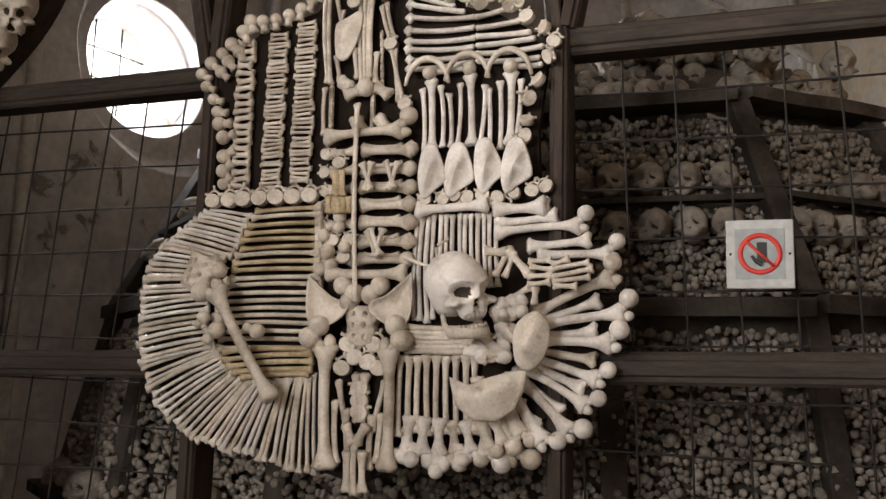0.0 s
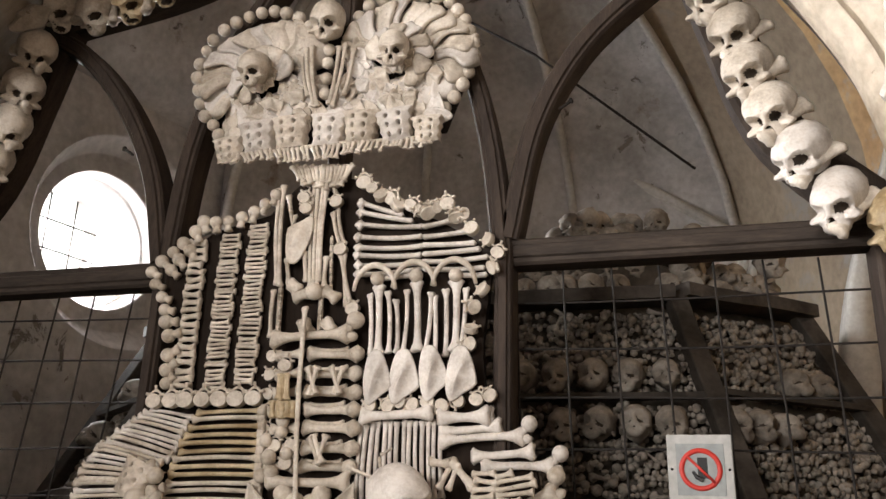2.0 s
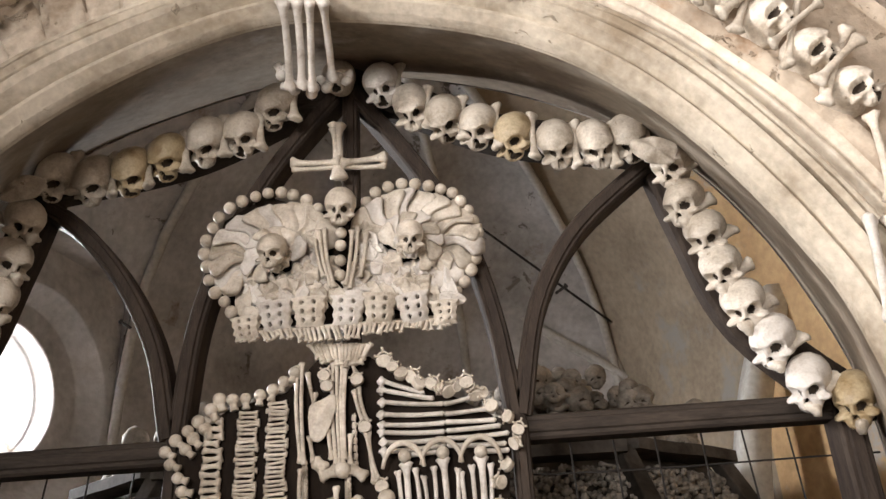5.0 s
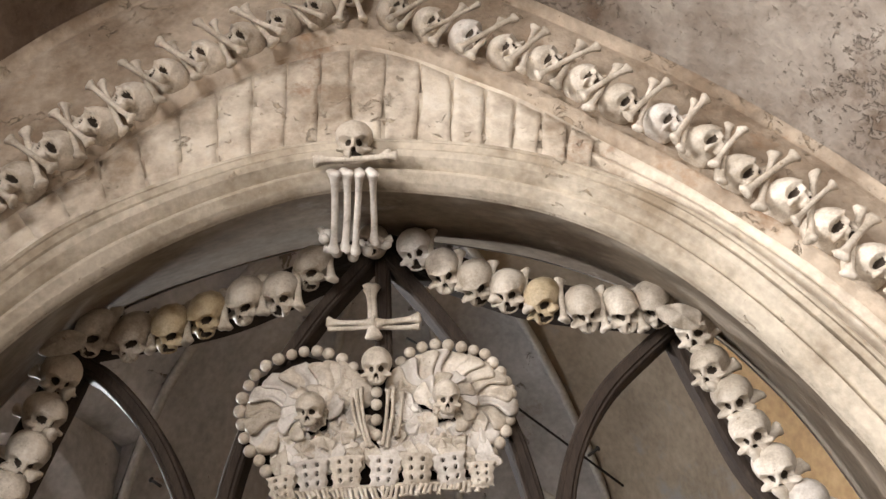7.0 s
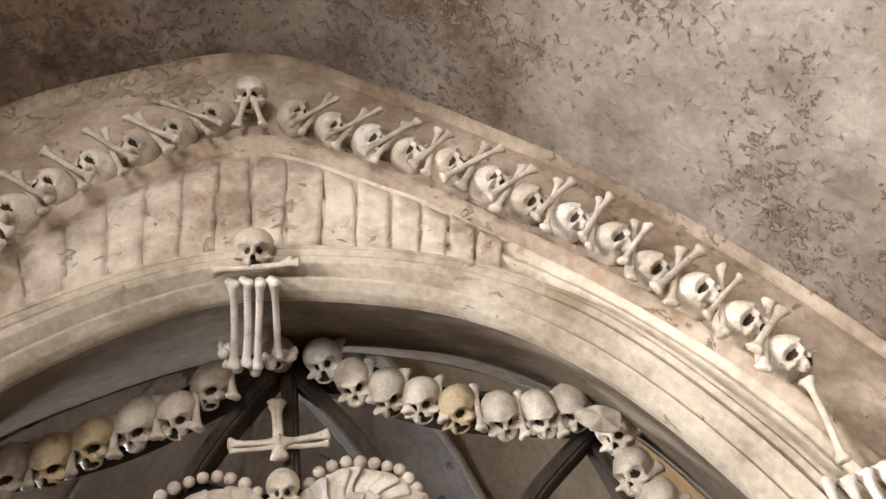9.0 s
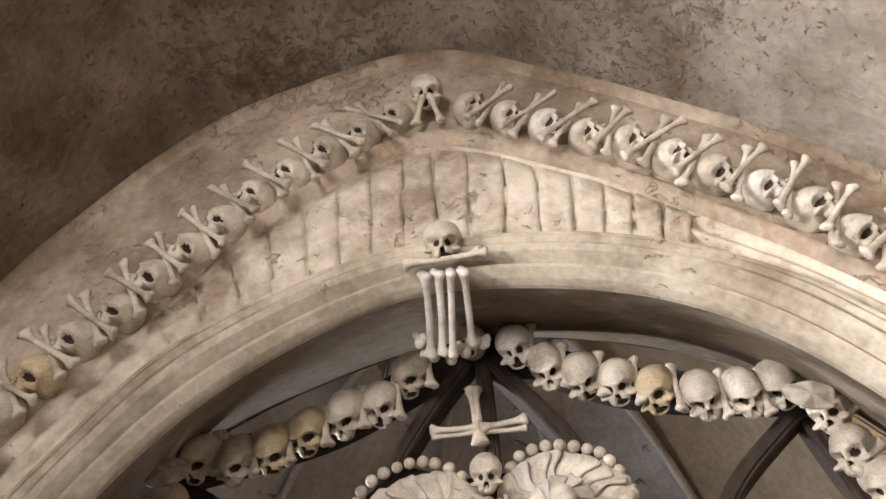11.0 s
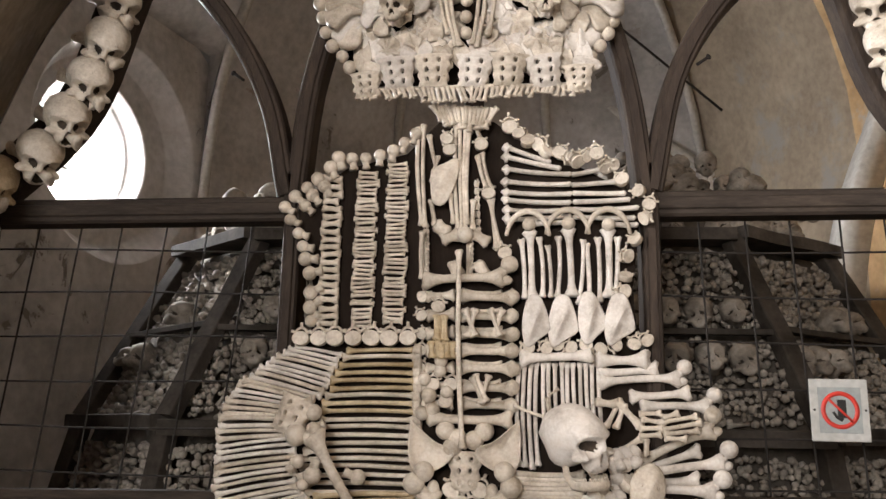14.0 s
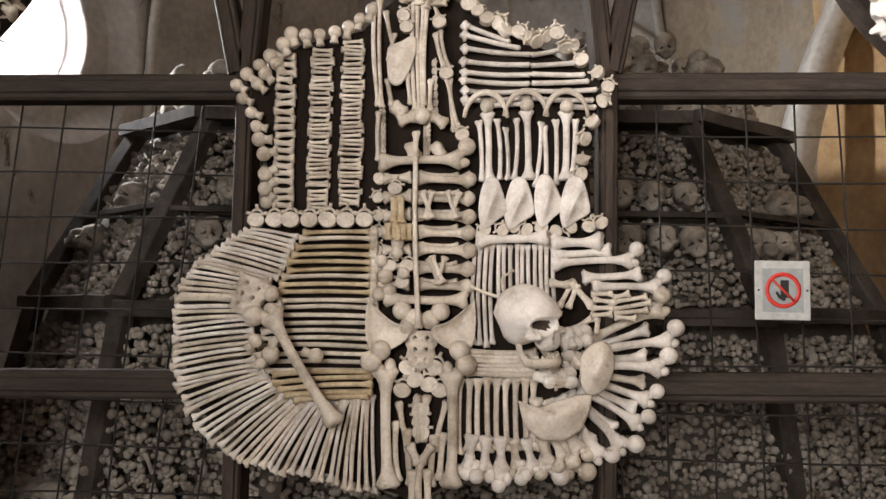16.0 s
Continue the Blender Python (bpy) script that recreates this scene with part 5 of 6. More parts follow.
fan([(-0.298, 1.929), (-0.318, 1.878), (-0.344, 1.830), (-0.435, 1.774), (-0.401, 1.713), (-0.393, 1.646), (-0.383, 1.606)], [(-0.420, 1.950), (-0.477, 1.910), (-0.548, 1.857), (-0.583, 1.806), (-0.594, 1.724), (-0.595, 1.622), (-0.581, 1.562)], 30, "long", 0.0049, -0.048, (BONE, BONE_PALE))
fan([(-0.381, 1.613), (-0.350, 1.584), (-0.324, 1.553), (-0.276, 1.532), (-0.188, 1.539), (-0.108, 1.551)], [(-0.578, 1.552), (-0.532, 1.469), (-0.448, 1.403), (-0.359, 1.371), (-0.244, 1.350), (-0.167, 1.331), (-0.097, 1.325)], 31, "long", 0.0049, -0.048, (BONE, BONE, BONE_PALE))
lay(shield, "femur", (-0.184, 1.489), (-0.348, 1.746), 0.0125, -0.105, BONE, 170, y2=-0.115)
put_at(shield, "sacrum", sacrum_mesh(0.088, 0.085, BONE, 3), (-0.400, 1.781), -0.105, 25)
for p, k in (((-0.350, 1.789), 1.1), ((-0.349, 1.752), 0.9), ((-0.239, 1.645), 1.0), ((-0.345, 1.647), 1.15), ((-0.383, 1.677), 0.9), ((-0.368, 1.626), 0.8)):
    put_at(shield, "bone_knob", KNOB, p, -0.095, PITCH.uniform(0, 360), k * 1.1)

# lower right field: upright and level shafts, a fan of thigh bones, and a skull pecked by a bird made of bones
for k in range(4):
    lay(shield, "thin", between((0.132, 1.916), (0.172, 1.917), k / 3), between((0.130, 1.673), (0.175, 1.674), k / 3), 0.0056, -0.048, BONE_PALE)
for k in range(10):
    lay(shield, "thin", between((0.186, 1.917), (0.316, 1.919), k / 9), between((0.193, 1.744), (0.322, 1.752), k / 9), 0.0052, -0.048, BONE_PALE)
for p, q, kind in [((0.309, 1.924), (0.437, 1.931), 'long'), ((0.316, 1.894), (0.457, 1.907), 'long'), ((0.316, 1.87), (0.499, 1.883), 'femur'), ((0.388, 1.842), (0.532, 1.851), 'long'), ((0.408, 1.816), (0.568, 1.822), 'femur')]:
    lay(shield, kind, p, q, 0.0088, -0.05, BONE_PALE, 180 if kind == "femur" else None)
FOCUS = (0.279, 1.637)
for q in [(0.571, 1.766), (0.594, 1.695), (0.571, 1.626), (0.542, 1.554), (0.523, 1.499), (0.481, 1.443), (0.43, 1.416), (0.362, 1.392), (0.303, 1.387)]:
    lay(shield, "femur", between(FOCUS, q, 0.42), q, 0.0100 * PITCH.uniform(0.92, 1.1), -0.054, BONE_PALE if PITCH.random() < 0.6 else BONE, 180 + PITCH.uniform(-25, 25), 0.004)
for q in [(0.549, 1.72), (0.542, 1.657), (0.539, 1.593), (0.51, 1.539), (0.468, 1.487), (0.407, 1.453), (0.355, 1.43), (0.274, 1.435)]:
    lay(shield, "long", between(FOCUS, q, 0.42), q, 0.0092 * PITCH.uniform(0.9, 1.1), -0.046, BONE_PALE if PITCH.random() < 0.5 else BONE, None, 0.003)
for p, roll in (((0.246, 1.368), 175), ((0.193, 1.350), 180), ((0.118, 1.377), 190)):
    put_at(shield, "bone_knob", KNOB_BIG, p, -0.058, roll, PITCH.uniform(0.95, 1.1))
for k in range(9):
    lay(shield, "long", between((0.099, 1.598), (0.274, 1.601), k / 8), between((0.099, 1.423), (0.282, 1.428), k / 8), 0.0068, -0.048, BONE)
fan([(0.133, 1.464), (0.249, 1.460), (0.328, 1.471), (0.374, 1.502)], [(0.126, 1.382), (0.236, 1.387), (0.329, 1.405), (0.414, 1.446)], 9, "femur", 0.0085, -0.056, (BONE_PALE, BONE))
for k in range(6):
    lay(shield, "thin", between((0.100, 1.665), (0.109, 1.609), k / 5), between((0.280, 1.663), (0.280, 1.610), k / 5), 0.0068, -0.055, BONE)
hero = piece("skull", SKULLS_PALE[0], skull_pose(0.253, -0.135, 1.737, 0.88, 48, 12, -15), shield, "pale skull facing aside, set proud of the shield")
piece("jaw", JAW, skull_pose(0.253, -0.135, 1.737, 0.88, 48, 12, -15).inverted() @ skull_pose(0.257, -0.135, 1.729, 0.87, 48, 16, -15), hero, "pale lower jaw, slightly open")
put_at(shield, "hip_bone", plate_mesh("hip_bone", round_outline(0.078, 0.125, 0.05), 0.006, BONE, 0.03, 0.004), (0.411, 1.631), -0.12, 8)
put_at(shield, "hip_bone", plate_mesh("hip_bone", [(-0.085, 0.03), (-0.05, 0.012), (0.0, 0.03), (0.05, 0.045), (0.085, 0.05), (0.08, 0.01), (0.06, -0.035), (0.02, -0.06), (-0.03, -0.06), (-0.07, -0.03)], 0.007, BONE, 0.03, 0.004), (0.318, 1.523), -0.11, 0)
for k, p in enumerate([(0.327, 1.613), (0.305, 1.597), (0.354, 1.598), (0.307, 1.626), (0.367, 1.687), (0.347, 1.660), (0.374, 1.654), (0.347, 1.707), (0.387, 1.694)]):
    put_at(shield, "vertebra" if k % 3 == 0 else "bone_knob", VERT[k % 3] if k % 3 == 0 else KNOB_BIG, p, -0.112, PITCH.uniform(-180, 180), 1.0, PITCH.uniform(-60, 60))
for p, q, r in (((0.326, 1.767), (0.359, 1.828), 0.006), ((0.346, 1.767), (0.366, 1.821), 0.006), ((0.352, 1.828), (0.406, 1.768), 0.008), ((0.305, 1.827), (0.359, 1.821), 0.007), ((0.406, 1.748), (0.360, 1.714), 0.006), ((0.117, 1.813), (0.205, 1.785), 0.004), ((0.191, 1.832), (0.201, 1.785), 0.004), ((0.195, 1.839), (0.222, 1.855), 0.003), ((0.413, 1.708), (0.416, 1.748), 0.006)):
    lay(shield, "thin", p, q, r, -0.1, BONE)
for p, q in (((0.400, 1.748), (0.453, 1.755)), ((0.400, 1.768), (0.450, 1.769)), ((0.406, 1.788), (0.450, 1.782)), ((0.453, 1.754), (0.533, 1.766)), ((0.450, 1.767), (0.540, 1.782)), ((0.450, 1.781), (0.533, 1.796)), ((0.450, 1.792), (0.493, 1.806)), ((0.400, 1.801), (0.448, 1.802)), ((0.456, 1.746), (0.506, 1.747))):
    lay(shield, "finger", p, q, 0.0052, -0.105, BONE)

# ---------------------------------------------------------------- the crown over the shield
crown = assembly("crown", (0, -0.05, 2.6), "heraldic crown of plate bones, skulls and bone beads on the grating", "crown")
bead = Build().ball((0, 0, 0), (0.0175, 0.0175, 0.0175), 3).mesh("bone_bead", BONE)
for p in [(-0.074, 2.976), (-0.108, 3.005), (-0.148, 3.026), (-0.183, 3.037), (-0.222, 3.037), (-0.258, 3.029), (-0.297, 3.016), (-0.332, 2.996), (-0.362, 2.967), (-0.377, 2.934), (-0.392, 2.893), (-0.395, 2.852), (-0.385, 2.812), (-0.376, 2.769), (-0.357, 2.730), (-0.329, 2.701), (-0.308, 2.669)]:
    put_at(crown, "bone_bead", bead, p, -0.07, 0, PITCH.uniform(0.92, 1.08))
for p in [(0.067, 2.985), (0.093, 3.016), (0.130, 3.032), (0.170, 3.039), (0.209, 3.035), (0.248, 3.026), (0.283, 3.013), (0.316, 2.998), (0.337, 2.969), (0.358, 2.937), (0.370, 2.903), (0.381, 2.865), (0.379, 2.824), (0.369, 2.783), (0.354, 2.750), (0.333, 2.716), (0.311, 2.688)]:
    put_at(crown, "bone_bead", bead, p, -0.07, 0, PITCH.uniform(0.92, 1.08))
b = Build()
b.loft([[(x, y, z) for x, z in ((-0.078, 2.983), (-0.232, 3.044), (-0.354, 2.970), (-0.381, 2.843), (-0.302, 2.639), (0.002, 2.638), (0.304, 2.645), (0.367, 2.822), (0.341, 2.963), (0.211, 3.038), (0.078, 2.987))] for y in (-0.04, -0.015)])
piece("backing_board", b.mesh("backing_board", BOARD, False), Matrix(), crown)
FLAKES = [plate_mesh("plate_bone", round_outline(0.15, 0.085, 0.10, 28, k), 0.009, BONE_PALE if k % 2 else BONE, 0.016, 0.0, 0.0045, k) for k in range(5)]
CRESTS = [crest_mesh(0.125, 0.046, BONE_PALE if k % 2 else BONE, k) for k in range(6)]
SCALES = [plate_mesh("plate_bone", round_outline(0.088, 0.080, 0.11, 28, k * 1.7), 0.011, BONE_PALE if k % 2 else BONE, 0.022, 0.0, 0.010, k * 2.1) for k in range(6)]
PETALS = {side: [petal_mesh(0.118, 0.092, BONE_PALE if k % 2 else BONE, k, side) for k in range(7)] for side in (-1, 1)}
for side, mid, face in ((-1, (-0.225, 2.842), (-0.185, 2.808)), (1, (0.221, 2.841), (0.192, 2.824))):
    for k in range(13):
        a = 90 + side * (62 - 17.5 * k) + PITCH.uniform(-4, 4)
        c, s = math.cos(radians(a)), math.sin(radians(a))
        reach = 0.046 + 0.018 * abs(c) + (0.012 if side * c > 0 else 0)
        put_at(crown, "petal_bone", PETALS[side][PITCH.randrange(7)], (face[0] + (reach + 0.01) * c, face[1] + 0.026 + 0.054 * s), -0.056 - 0.006 * (k % 2), -a, PITCH.uniform(0.9, 1.02), -30 * side + PITCH.uniform(-6, 6))
    for k in range(8):
        a = 90 + side * (70 - 30 * k) + PITCH.uniform(-5, 5)
        c, s = math.cos(radians(a)), math.sin(radians(a))
        put_at(crown, "petal_bone", PETALS[side][PITCH.randrange(7)], (face[0] + 0.022 * c, face[1] + 0.006 + 0.022 * s), -0.098, -a, PITCH.uniform(0.55, 0.66), -20 * side)
    for k in range(13):
        a = radians(195 + 150 * k / 12)
        put_at(crown, "plate_bone", SCALES[PITCH.randrange(6)], (face[0] + (0.075 + 0.02 * (k % 2)) * math.cos(a), face[1] + (0.072 + 0.03 * (k % 2)) * math.sin(a)), -0.066 - 0.008 * (k % 3), PITCH.uniform(0, 360), PITCH.uniform(0.7, 0.9), PITCH.uniform(8, 26))
    for k in range(7):
        a = 2 * math.pi * k / 7 + 0.3
        put_at(crown, "plate_bone", SCALES[k % 6], (face[0] + 0.028 * math.cos(a), face[1] + 0.03 * math.sin(a)), -0.108 - 0.004 * (k % 2), 90 - math.degrees(a), 0.5, 14)
    piece("skull", SKULLS[0 if side < 0 else 2], skull_pose(face[0], -0.142, face[1], 0.57, 5 * side, 26, 0), crown, "small skull set in the crown")
for k, (p, q, ln) in enumerate((((-0.137, 2.758), 30, 0.7), ((-0.107, 2.790), 60, 0.6), ((0.066, 2.760), 120, 0.7), ((0.069, 2.880), 60, 0.6), ((-0.075, 2.928), 240, 0.6), ((0.094, 2.725), 170, 0.8), ((-0.054, 2.718), 20, 0.7))):
    put_at(crown, "crest_bone", CRESTS[k % 6], p, -0.082, q, ln, 20)
piece("skull", SKULLS[2], skull_pose(-0.002, -0.115, 2.947, 0.66, 0, 28, 0), crown, "skull at the middle of the crown")
for p in ((-0.005, 2.883), (-0.006, 2.844), (-0.007, 2.797), (-0.007, 2.752)):
    put_at(crown, "bone_bead", bead, p, -0.085, 0, 0.95)
for p, q in (((-0.066, 2.889), (-0.030, 2.715)), ((-0.051, 2.896), (-0.020, 2.706)), ((0.021, 2.703), (0.043, 2.888)), ((0.011, 2.712), (0.028, 2.881)), ((0.051, 2.734), (0.067, 2.869)), ((-0.078, 2.863), (-0.049, 2.741))):
    lay(crown, "thin", p, q, 0.0055, -0.1)
SACRA = [sacrum_mesh(0.095, 0.08, m, 3) for m in (BONE, BONE_PALE)]
for k, p in enumerate(((-0.256, 2.608), (-0.177, 2.639), (-0.087, 2.645), (0.016, 2.641), (0.103, 2.643), (0.193, 2.638), (0.276, 2.619))):
    put_at(crown, "sacrum", SACRA[k % 2], (p[0], p[1] - 0.006), -0.112, PITCH.uniform(-9, 9), 0.80 if k in (0, 6) else 1.0, 10)
    put_at(crown, "plate_bone", FLAKES[k % 5], (p[0] + 0.02, p[1] + 0.04), -0.09, 60 + PITCH.uniform(-60, 60), 0.5, 15)
lay(crown, "thin", (-0.289, 2.595), (0.005, 2.600), 0.006, -0.095, BONE)
lay(crown, "thin", (0.005, 2.603), (0.305, 2.602), 0.006, -0.095, BONE)
for k in range(46):
    t = k / 45
    a = between((-0.277, 2.594), (0.291, 2.596), t)
    drop = 0.026 + 0.018 * math.exp(-((t - 0.45) / 0.16) ** 2)
    lay(crown, "finger", a, (a[0] + 0.014 * (1 if t < 0.5 else -0.6) * PITCH.uniform(0.3, 1.2), a[1] - drop * PITCH.uniform(0.8, 1.1)), 0.0042, -0.105)
for k, p in enumerate(((-0.099, 2.885), (-0.076, 2.836), (-0.107, 2.773), (-0.069, 2.736), (0.062, 2.890), (0.075, 2.831), (0.051, 2.775), (0.079, 2.723), (-0.137, 2.724), (0.122, 2.707), (-0.046, 2.785), (0.032, 2.733))):
    put_at(crown, "plate_bone", SCALES[k % 6], p, -0.06 - 0.006 * (k % 3), PITCH.uniform(0, 360), PITCH.uniform(0.75, 1.0), PITCH.uniform(8, 28))
for k in range(12):
    q = between((-0.273, 2.694), (0.291, 2.683), k / 11)
    put_at(crown, "plate_bone", FLAKES[k % 5], q, -0.078 - 0.006 * (k % 2), 70 + PITCH.uniform(-30, 40), 0.62, 20)
for k in range(16):
    x = between((-0.092, 2.566), (0.074, 2.557), k / 15)
    lay(crown, "finger", x, (x[0] * 0.7, x[1] - 0.05 * PITCH.uniform(0.6, 1.3)), 0.005, -0.06)
# the cross on the crown
lay(crown, "long", (-0.013, 3.068), (-0.020, 3.274), 0.012, -0.07)
lay(crown, "thin", (-0.027, 3.070), (-0.030, 3.243), 0.008, -0.075)
lay(crown, "long", (-0.158, 3.133), (-0.011, 3.125), 0.0095, -0.078)
lay(crown, "thin", (-0.152, 3.111), (-0.011, 3.110), 0.0075, -0.074)
lay(crown, "long", (-0.011, 3.117), (0.132, 3.132), 0.0095, -0.078)
lay(crown, "thin", (-0.011, 3.110), (0.128, 3.106), 0.0075, -0.074)

# ---------------------------------------------------------------- garlands of skulls
TURN = random.Random(12)


def garland_skull(x, y, z, yaw, pitch, roll, size, where, kind):
    meshes = {"warm": SKULLS_WARM, "pale": SKULLS_PALE}.get(kind, SKULLS)
    tone = {"warm": "yellowed", "pale": "bleached pale"}.get(kind, "old cream")
    return thing("skull", meshes[TURN.randrange(len(meshes))], skull_pose(x, y, z, size, yaw, pitch, roll), "%s skull without its jaw, %s" % (tone, where), "skull", "skulls in the " + ("outer" if "arch" in where else "inner") + " garland")


def loose_bone(p, q, r, kind, mat, label, group):
    me = bone_mesh(kind, (Vector(q) - Vector(p)).length, r, mat)
    return thing(me.name.split(".")[0], me, along(p, q, TURN.uniform(-60, 60)), label, "bone", group)


inner_left = [(-1.343, 2.322), (-1.224, 2.359), (-1.111, 2.426), (-1.047, 2.523), (-0.998, 2.628), (-0.965, 2.737), (-0.945, 2.856), (-0.926, 2.979)]
for k, (x, z) in enumerate(inner_left):
    garland_skull(x, -0.09, z, 42 + TURN.uniform(-8, 8), 26 + TURN.uniform(-6, 8), TURN.uniform(-4, 12), 0.80, "wired to the oak tracery", "warm" if k in (0, 1) else "")
    loose_bone((x - 0.085, -0.09, z + 0.03), (x + 0.06, -0.12, z - 0.075), 0.0095, "long", BONE, "short cream bone tucked between garland skulls", "bones in the inner garland")
inner_top_left = [(-0.841, 3.122), (-0.727, 3.105), (-0.622, 3.128), (-0.515, 3.171), (-0.404, 3.217), (-0.297, 3.233), (-0.200, 3.329)]
for k, (x, z) in enumerate(inner_top_left):
    garland_skull(x, -0.09, z, -20 + TURN.uniform(-14, 14), 52 + TURN.uniform(-8, 8), TURN.uniform(-2, 18), 0.80, "wired to the oak tracery", "warm" if k in (2, 3) else "")
    loose_bone((x + 0.048, -0.105, z + 0.082), (x + 0.06, -0.11, z - 0.07), 0.0105, "long", BONE, "short cream bone tucked between garland skulls", "bones in the inner garland")
inner_top_right = [(0.122, 3.380), (0.209, 3.292), (0.309, 3.245), (0.406, 3.206), (0.510, 3.164), (0.629, 3.126), (0.740, 3.118), (0.841, 3.128)]
for k, (x, z) in enumerate(inner_top_right):
    garland_skull(x, -0.09, z, -20 + TURN.uniform(-16, 16), 50 + TURN.uniform(-8, 8), TURN.uniform(-12, 8), 0.80, "wired to the oak tracery", "warm" if k in (4,) else "pale" if k == 0 else "")
    loose_bone((x + 0.056, -0.108, z + 0.065), (x + 0.05, -0.115, z - 0.095), 0.0095, "long", BONE, "short cream bone tucked between garland skulls", "bones in the inner garland")
inner_right = [(0.952, 3.026), (0.968, 2.901), (1.007, 2.802), (1.032, 2.694), (1.068, 2.588), (1.123, 2.482), (1.187, 2.368), (1.292, 2.318)]
for k, (x, z) in enumerate(inner_right):
    garland_skull(x, -0.09, z, -36 + TURN.uniform(-10, 10), 31 + TURN.uniform(-8, 8), TURN.uniform(-10, 8), 0.80, "wired to the oak tracery", "pale" if k in (5, 6) else "warm" if k == 7 else "")
    loose_bone((x + 0.075, -0.10, z + 0.012), (x - 0.03, -0.12, z - 0.085), 0.0105, "long", BONE, "short cream bone tucked between garland skulls", "bones in the inner garland")
for x, z, turn in ((-0.912, 3.054, -14), (0.894, 3.041, 24)):
    blade = plate_mesh("hip_bone", [(sx * (1 if x < 0 else -1), sz) for sx, sz in round_outline(0.135, 0.082, 0.12, 28, 2)][::1 if x < 0 else -1], 0.007, BONE, 0.02, 0.0, 0.006)
    thing("hip_bone", blade, Matrix.Translation((x, -0.16, z)) @ Matrix.Rotation(radians(turn), 4, "Y") @ Matrix.Rotation(radians(18), 4, "X"), "curved cream hip bone at the garland's corner", "bone", "corner hip bones")

# the pendant at the crown of the arch: four shafts from a skull down to the tracery
kx, kz = (-0.030, 3.399)
garland_skull(kx, -0.575, kz, 4, 36, 0, 0.72, "set on the arch moulding", "")
loose_bone((kx - 0.11, -0.57, kz - 0.058), (kx + 0.10, -0.57, kz - 0.05), 0.0085, "long", BONE, "cream bone laid level under the keystone skull", "pendant bones")
loose_bone((kx - 0.10, -0.59, kz - 0.07), (kx + 0.12, -0.585, kz - 0.062), 0.008, "thin", BONE, "cream bone laid level under the keystone skull", "pendant bones")
for a, c in (((-0.085, 3.318), (-0.112, 3.214)), ((-0.050, 3.317), (-0.079, 3.217)), ((-0.015, 3.315), (-0.049, 3.208)), ((0.018, 3.308), (0.006, 3.238))):
    loose_bone((c[0], -0.32, c[1]), (a[0], -0.56, a[1]), 0.0105, "long", BONE_PALE, "pale leg bone spanning from arch to tracery", "pendant bones")
for k, (x, z) in enumerate(((-0.144, 3.289), (-0.105, 3.236), (-0.057, 3.219), (-0.016, 3.236), (0.019, 3.266))):
    thing("knuckle_bone", KNOB_BIG, Matrix.Translation((x, -0.29, z)) @ Matrix.Rotation(radians(TURN.uniform(100, 260)), 4, "Y"), "cream bone knuckle at the foot of the pendant", "bone", "pendant bones")
garland_skull(-0.014, -0.08, 3.422, -10, 20, 0, 0.7, "wired to the oak tracery", "")

# outer garland along the arch wall: skulls with crossed bones between
OUTER_Y = -0.565
left = spline([(-0.154, 3.986), (-0.279, 3.907), (-0.380, 3.847), (-0.501, 3.768), (-0.592, 3.698), (-0.675, 3.594), (-0.755, 3.507), (-0.847, 3.415), (-0.927, 3.307), (-1.023, 3.230), (-1.100, 3.131), (-1.185, 3.033), (-1.259, 2.920)], 13)
right = spline([(0.091, 3.967), (0.203, 3.895), (0.320, 3.823), (0.417, 3.756), (0.526, 3.702), (0.632, 3.612), (0.735, 3.512), (0.841, 3.429), (0.938, 3.327), (1.012, 3.212), (1.106, 3.117), (1.185, 3.014), (1.246, 2.905)], 13)
ax, az = (-0.046, 4.071)
garland_skull(ax, OUTER_Y - 0.02, az, 0, 40, 0, 0.74, "fixed above the arch", "")
for sx in (-1, 1):
    loose_bone((ax + sx * 0.01, OUTER_Y - 0.045, az - 0.04), (ax + sx * 0.04, OUTER_Y - 0.02, az - 0.15), 0.0085, "long", BONE, "cream bone crossed under the apex skull", "bones in the outer garland")
for side, row in ((-1, left), (1, right)):
    for k in range(13):
        x, z = row[k]
        garland_skull(x, OUTER_Y, z, side * (11 + TURN.uniform(-10, 12)), 12 + TURN.uniform(-8, 8), -side * (34 + TURN.uniform(-9, 10)), 0.71 + TURN.uniform(-0.03, 0.04), "fixed above the arch", "pale" if (side, k) in ((1, 7), (1, 2)) else "warm" if TURN.random() < 0.06 else "")
        if k < 12:
            nx, nz = (row[k] + row[k + 1]) / 2
            tx, tz = row[k + 1] - row[k]
            ln = math.hypot(tx, tz)
            tx, tz = tx / ln, tz / ln
            lean = radians(52 + TURN.uniform(-7, 7))
            px, pz = side * math.cos(lean), math.sin(lean)
            for m in range(2):
                w = (0.02 if m else -0.02) + TURN.uniform(-0.01, 0.01)
                up, dn = TURN.uniform(0.098, 0.125), TURN.uniform(0.088, 0.115)
                a = (nx + px * up + tx * w, OUTER_Y - 0.034 - 0.016 * m, nz + pz * up + tz * w)
                c = (nx - px * dn - tx * w, OUTER_Y - 0.040 - 0.016 * m, nz - pz * dn - tz * w)
                loose_bone(a, c, 0.0083 + TURN.uniform(-0.001, 0.0014), "long", BONE, "cream bone crossed between two garland skulls", "bones in the outer garland")

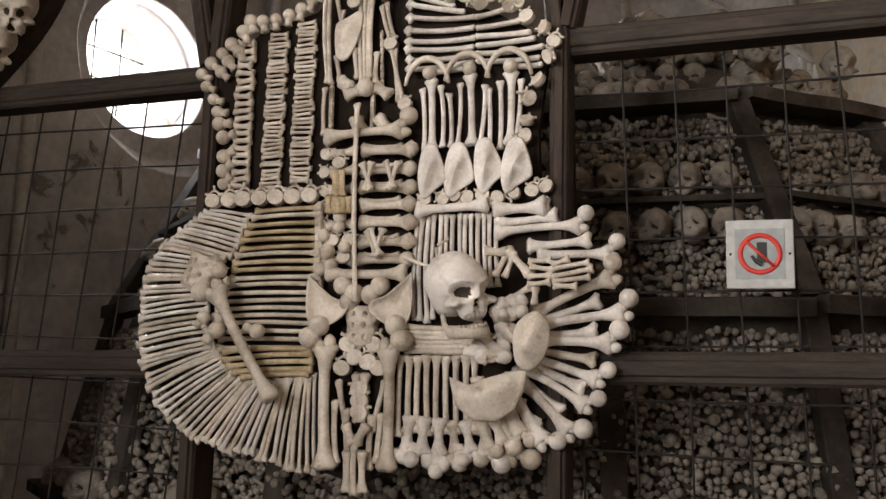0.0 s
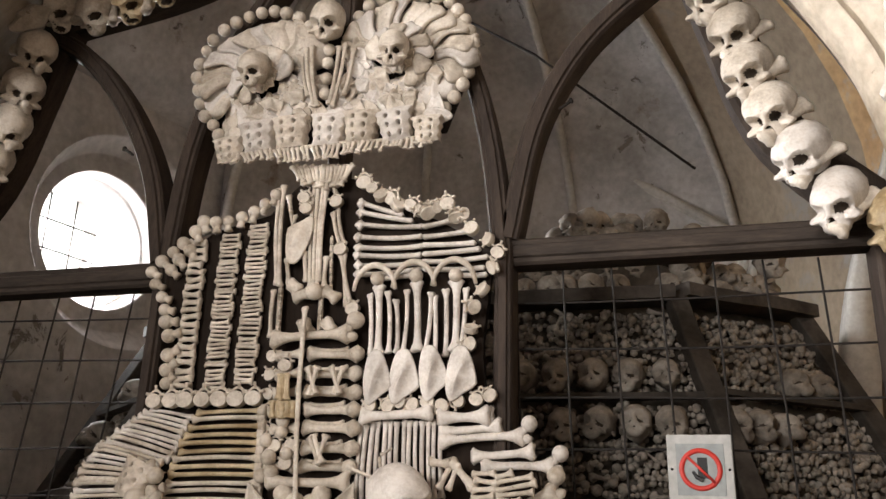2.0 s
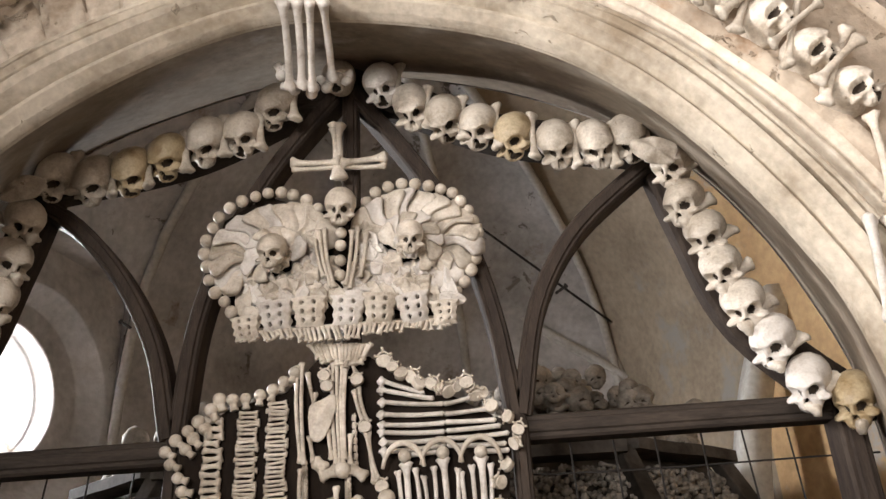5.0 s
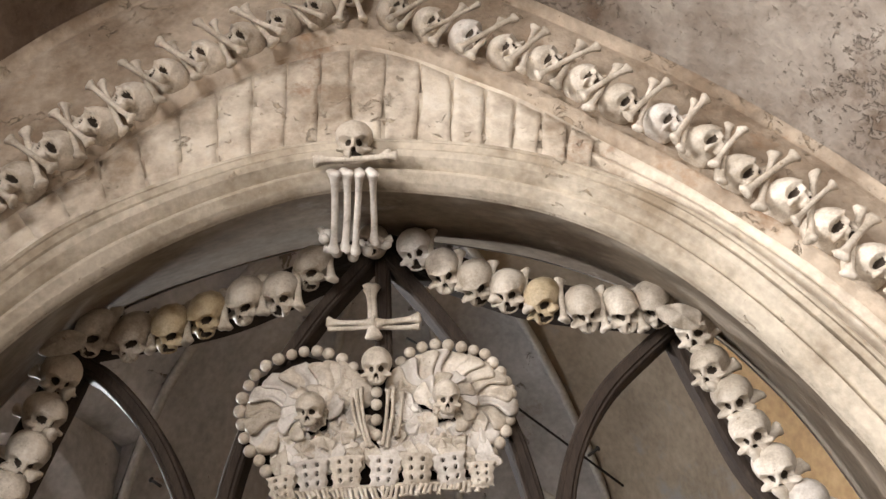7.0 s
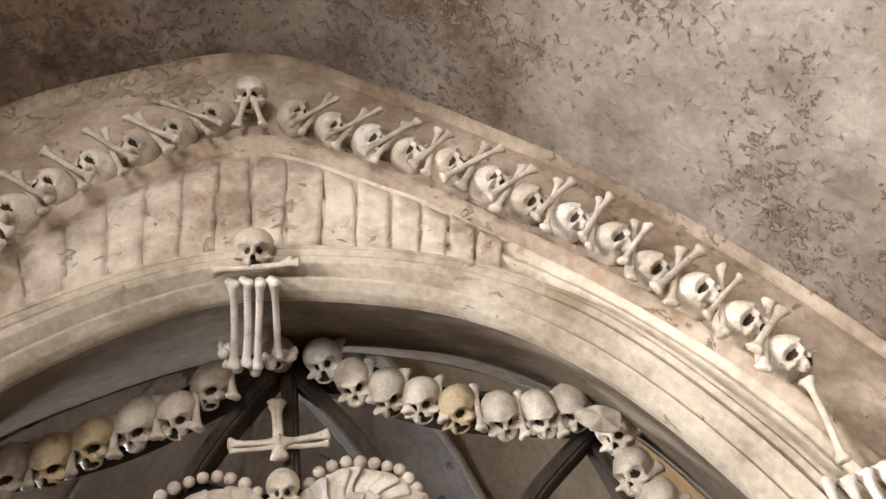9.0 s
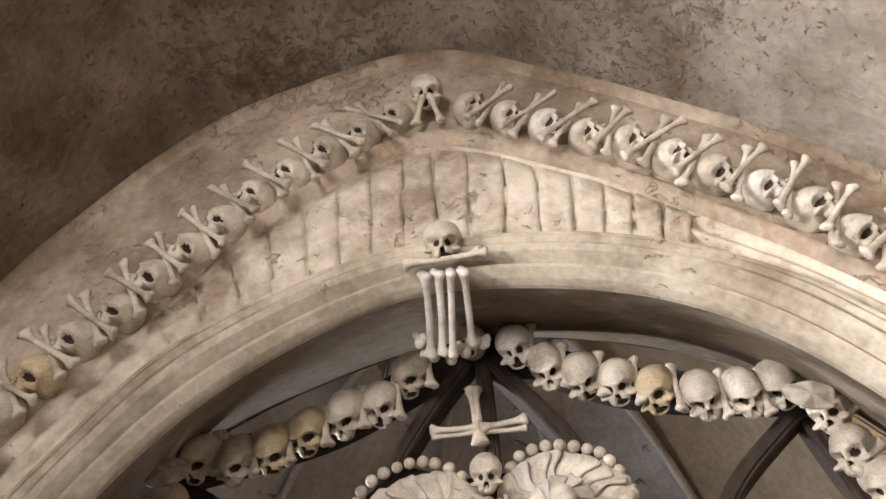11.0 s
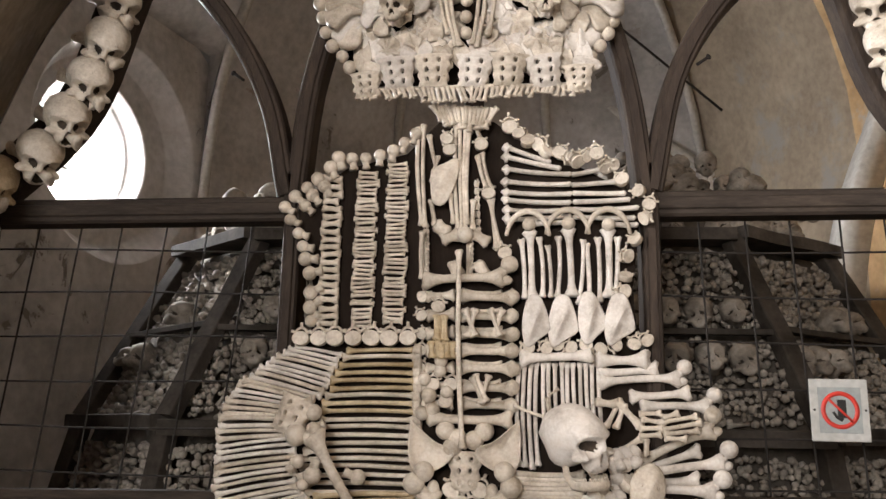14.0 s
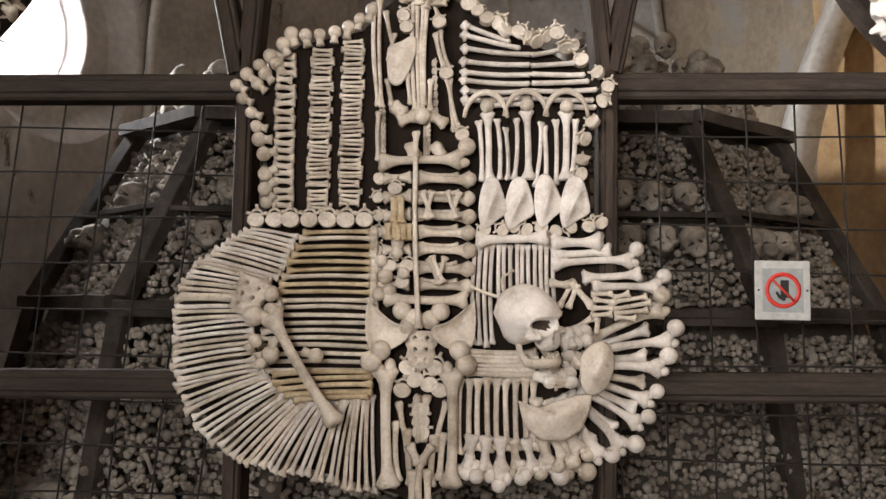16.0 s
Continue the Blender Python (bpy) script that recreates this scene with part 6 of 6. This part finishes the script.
# hanging shafts under the garland's two ends
for k in range(5):
    a = between((-1.354, 2.601), (-1.176, 2.569), k / 4)
    c = between((-1.362, 2.367), (-1.142, 2.326), k / 4)
    loose_bone((c[0], -0.60, c[1]), (a[0], -0.575, a[1]), 0.0105, "long", BONE, "cream leg bone standing over the capital", "bones over the capitals")
    loose_bone((-c[0] + 0.02, -0.60, c[1] + 0.01), (-a[0] + 0.02, -0.575, a[1] + 0.01), 0.0105, "long", BONE_PALE, "pale leg bone standing over the capital", "bones over the capitals")
for sx in (-1, 1):
    a, c = (-1.266, 2.836), (-1.246, 2.611)
    loose_bone((sx * -c[0], -0.59, c[1]), (sx * -a[0], -0.58, a[1]), 0.0095, "long", BONE, "single cream bone hanging under the last garland skull", "bones over the capitals")

# ---------------------------------------------------------------- the sign and the sensor
sign = assembly("warning_sign", (0.866, -0.02, 1.818), "white square do-not-touch sign with a red ring", "sign")
SX, SZ, SY = 0.866, 1.818, -0.03
b = Build().box(SX - 0.0655, SX + 0.0655, SY, SY + 0.006, SZ - 0.071, SZ + 0.071, 0.002)
board = piece("plate", b.mesh("plate", WHITE, False), Matrix(), sign)
b = Build().box(SX - 0.048, SX + 0.048, SY - 0.0012, SY, SZ - 0.052, SZ + 0.052, 0.0004)
piece("print_field", b.mesh("print_field", GREYP, False), Matrix(), board)
ring = Build()
ring.loft([[(SX + r * math.cos(a), SY - 0.0022 + d, SZ + r * math.sin(a)) for a in np.linspace(0, 2 * math.pi, 40, endpoint=False)] for r, d in ((0.043, 0.001), (0.043, 0), (0.033, 0), (0.033, 0.001))], cap=False)
ring.tube([(SX - 0.026, SY - 0.0026, SZ + 0.026), (SX + 0.026, SY - 0.0026, SZ - 0.026)], 0.003, 6)
piece("ring", ring.mesh("ring", RED), Matrix(), board, "red ring with a slanting bar")
palm = Build().box(SX - 0.006, SX + 0.014, SY - 0.0018, SY - 0.001, SZ - 0.018, SZ + 0.024, 0.0004)
palm.tube([(SX - 0.016, SY - 0.0016, SZ - 0.004), (SX - 0.008, SY - 0.0016, SZ - 0.016), (SX + 0.004, SY - 0.0016, SZ - 0.022)], [0.003, 0.004, 0.005], 6)
piece("symbol", palm.mesh("symbol", BLACK, False), Matrix(), board, "black open palm symbol")
for sx in (-1, 1):
    piece("screw", Build().ball((SX + sx * 0.057, SY - 0.001, SZ), (0.003, 0.002, 0.003), 1).mesh("screw", WIRE), Matrix(), sign)
mx, mz = (-1.265, 2.224)
sensor = assembly("alarm_sensor", (mx, -0.04, mz), "small white alarm sensor box under the oak rail", "sensor")
case = piece("case", Build().box(mx - 0.04, mx + 0.045, -0.075, -0.035, mz - 0.028, mz + 0.03, 0.006).mesh("case", WHITE, False), Matrix(), sensor)
piece("lens", Build().ball((mx + 0.018, -0.076, mz), (0.016, 0.008, 0.018), 2).mesh("lens", BLACK), Matrix(), case, "dark round lens")
piece("lamp", Build().ball((mx + 0.022, -0.078, mz - 0.022), (0.004, 0.004, 0.003), 1).mesh("lamp", LED), Matrix(), case, "red light")
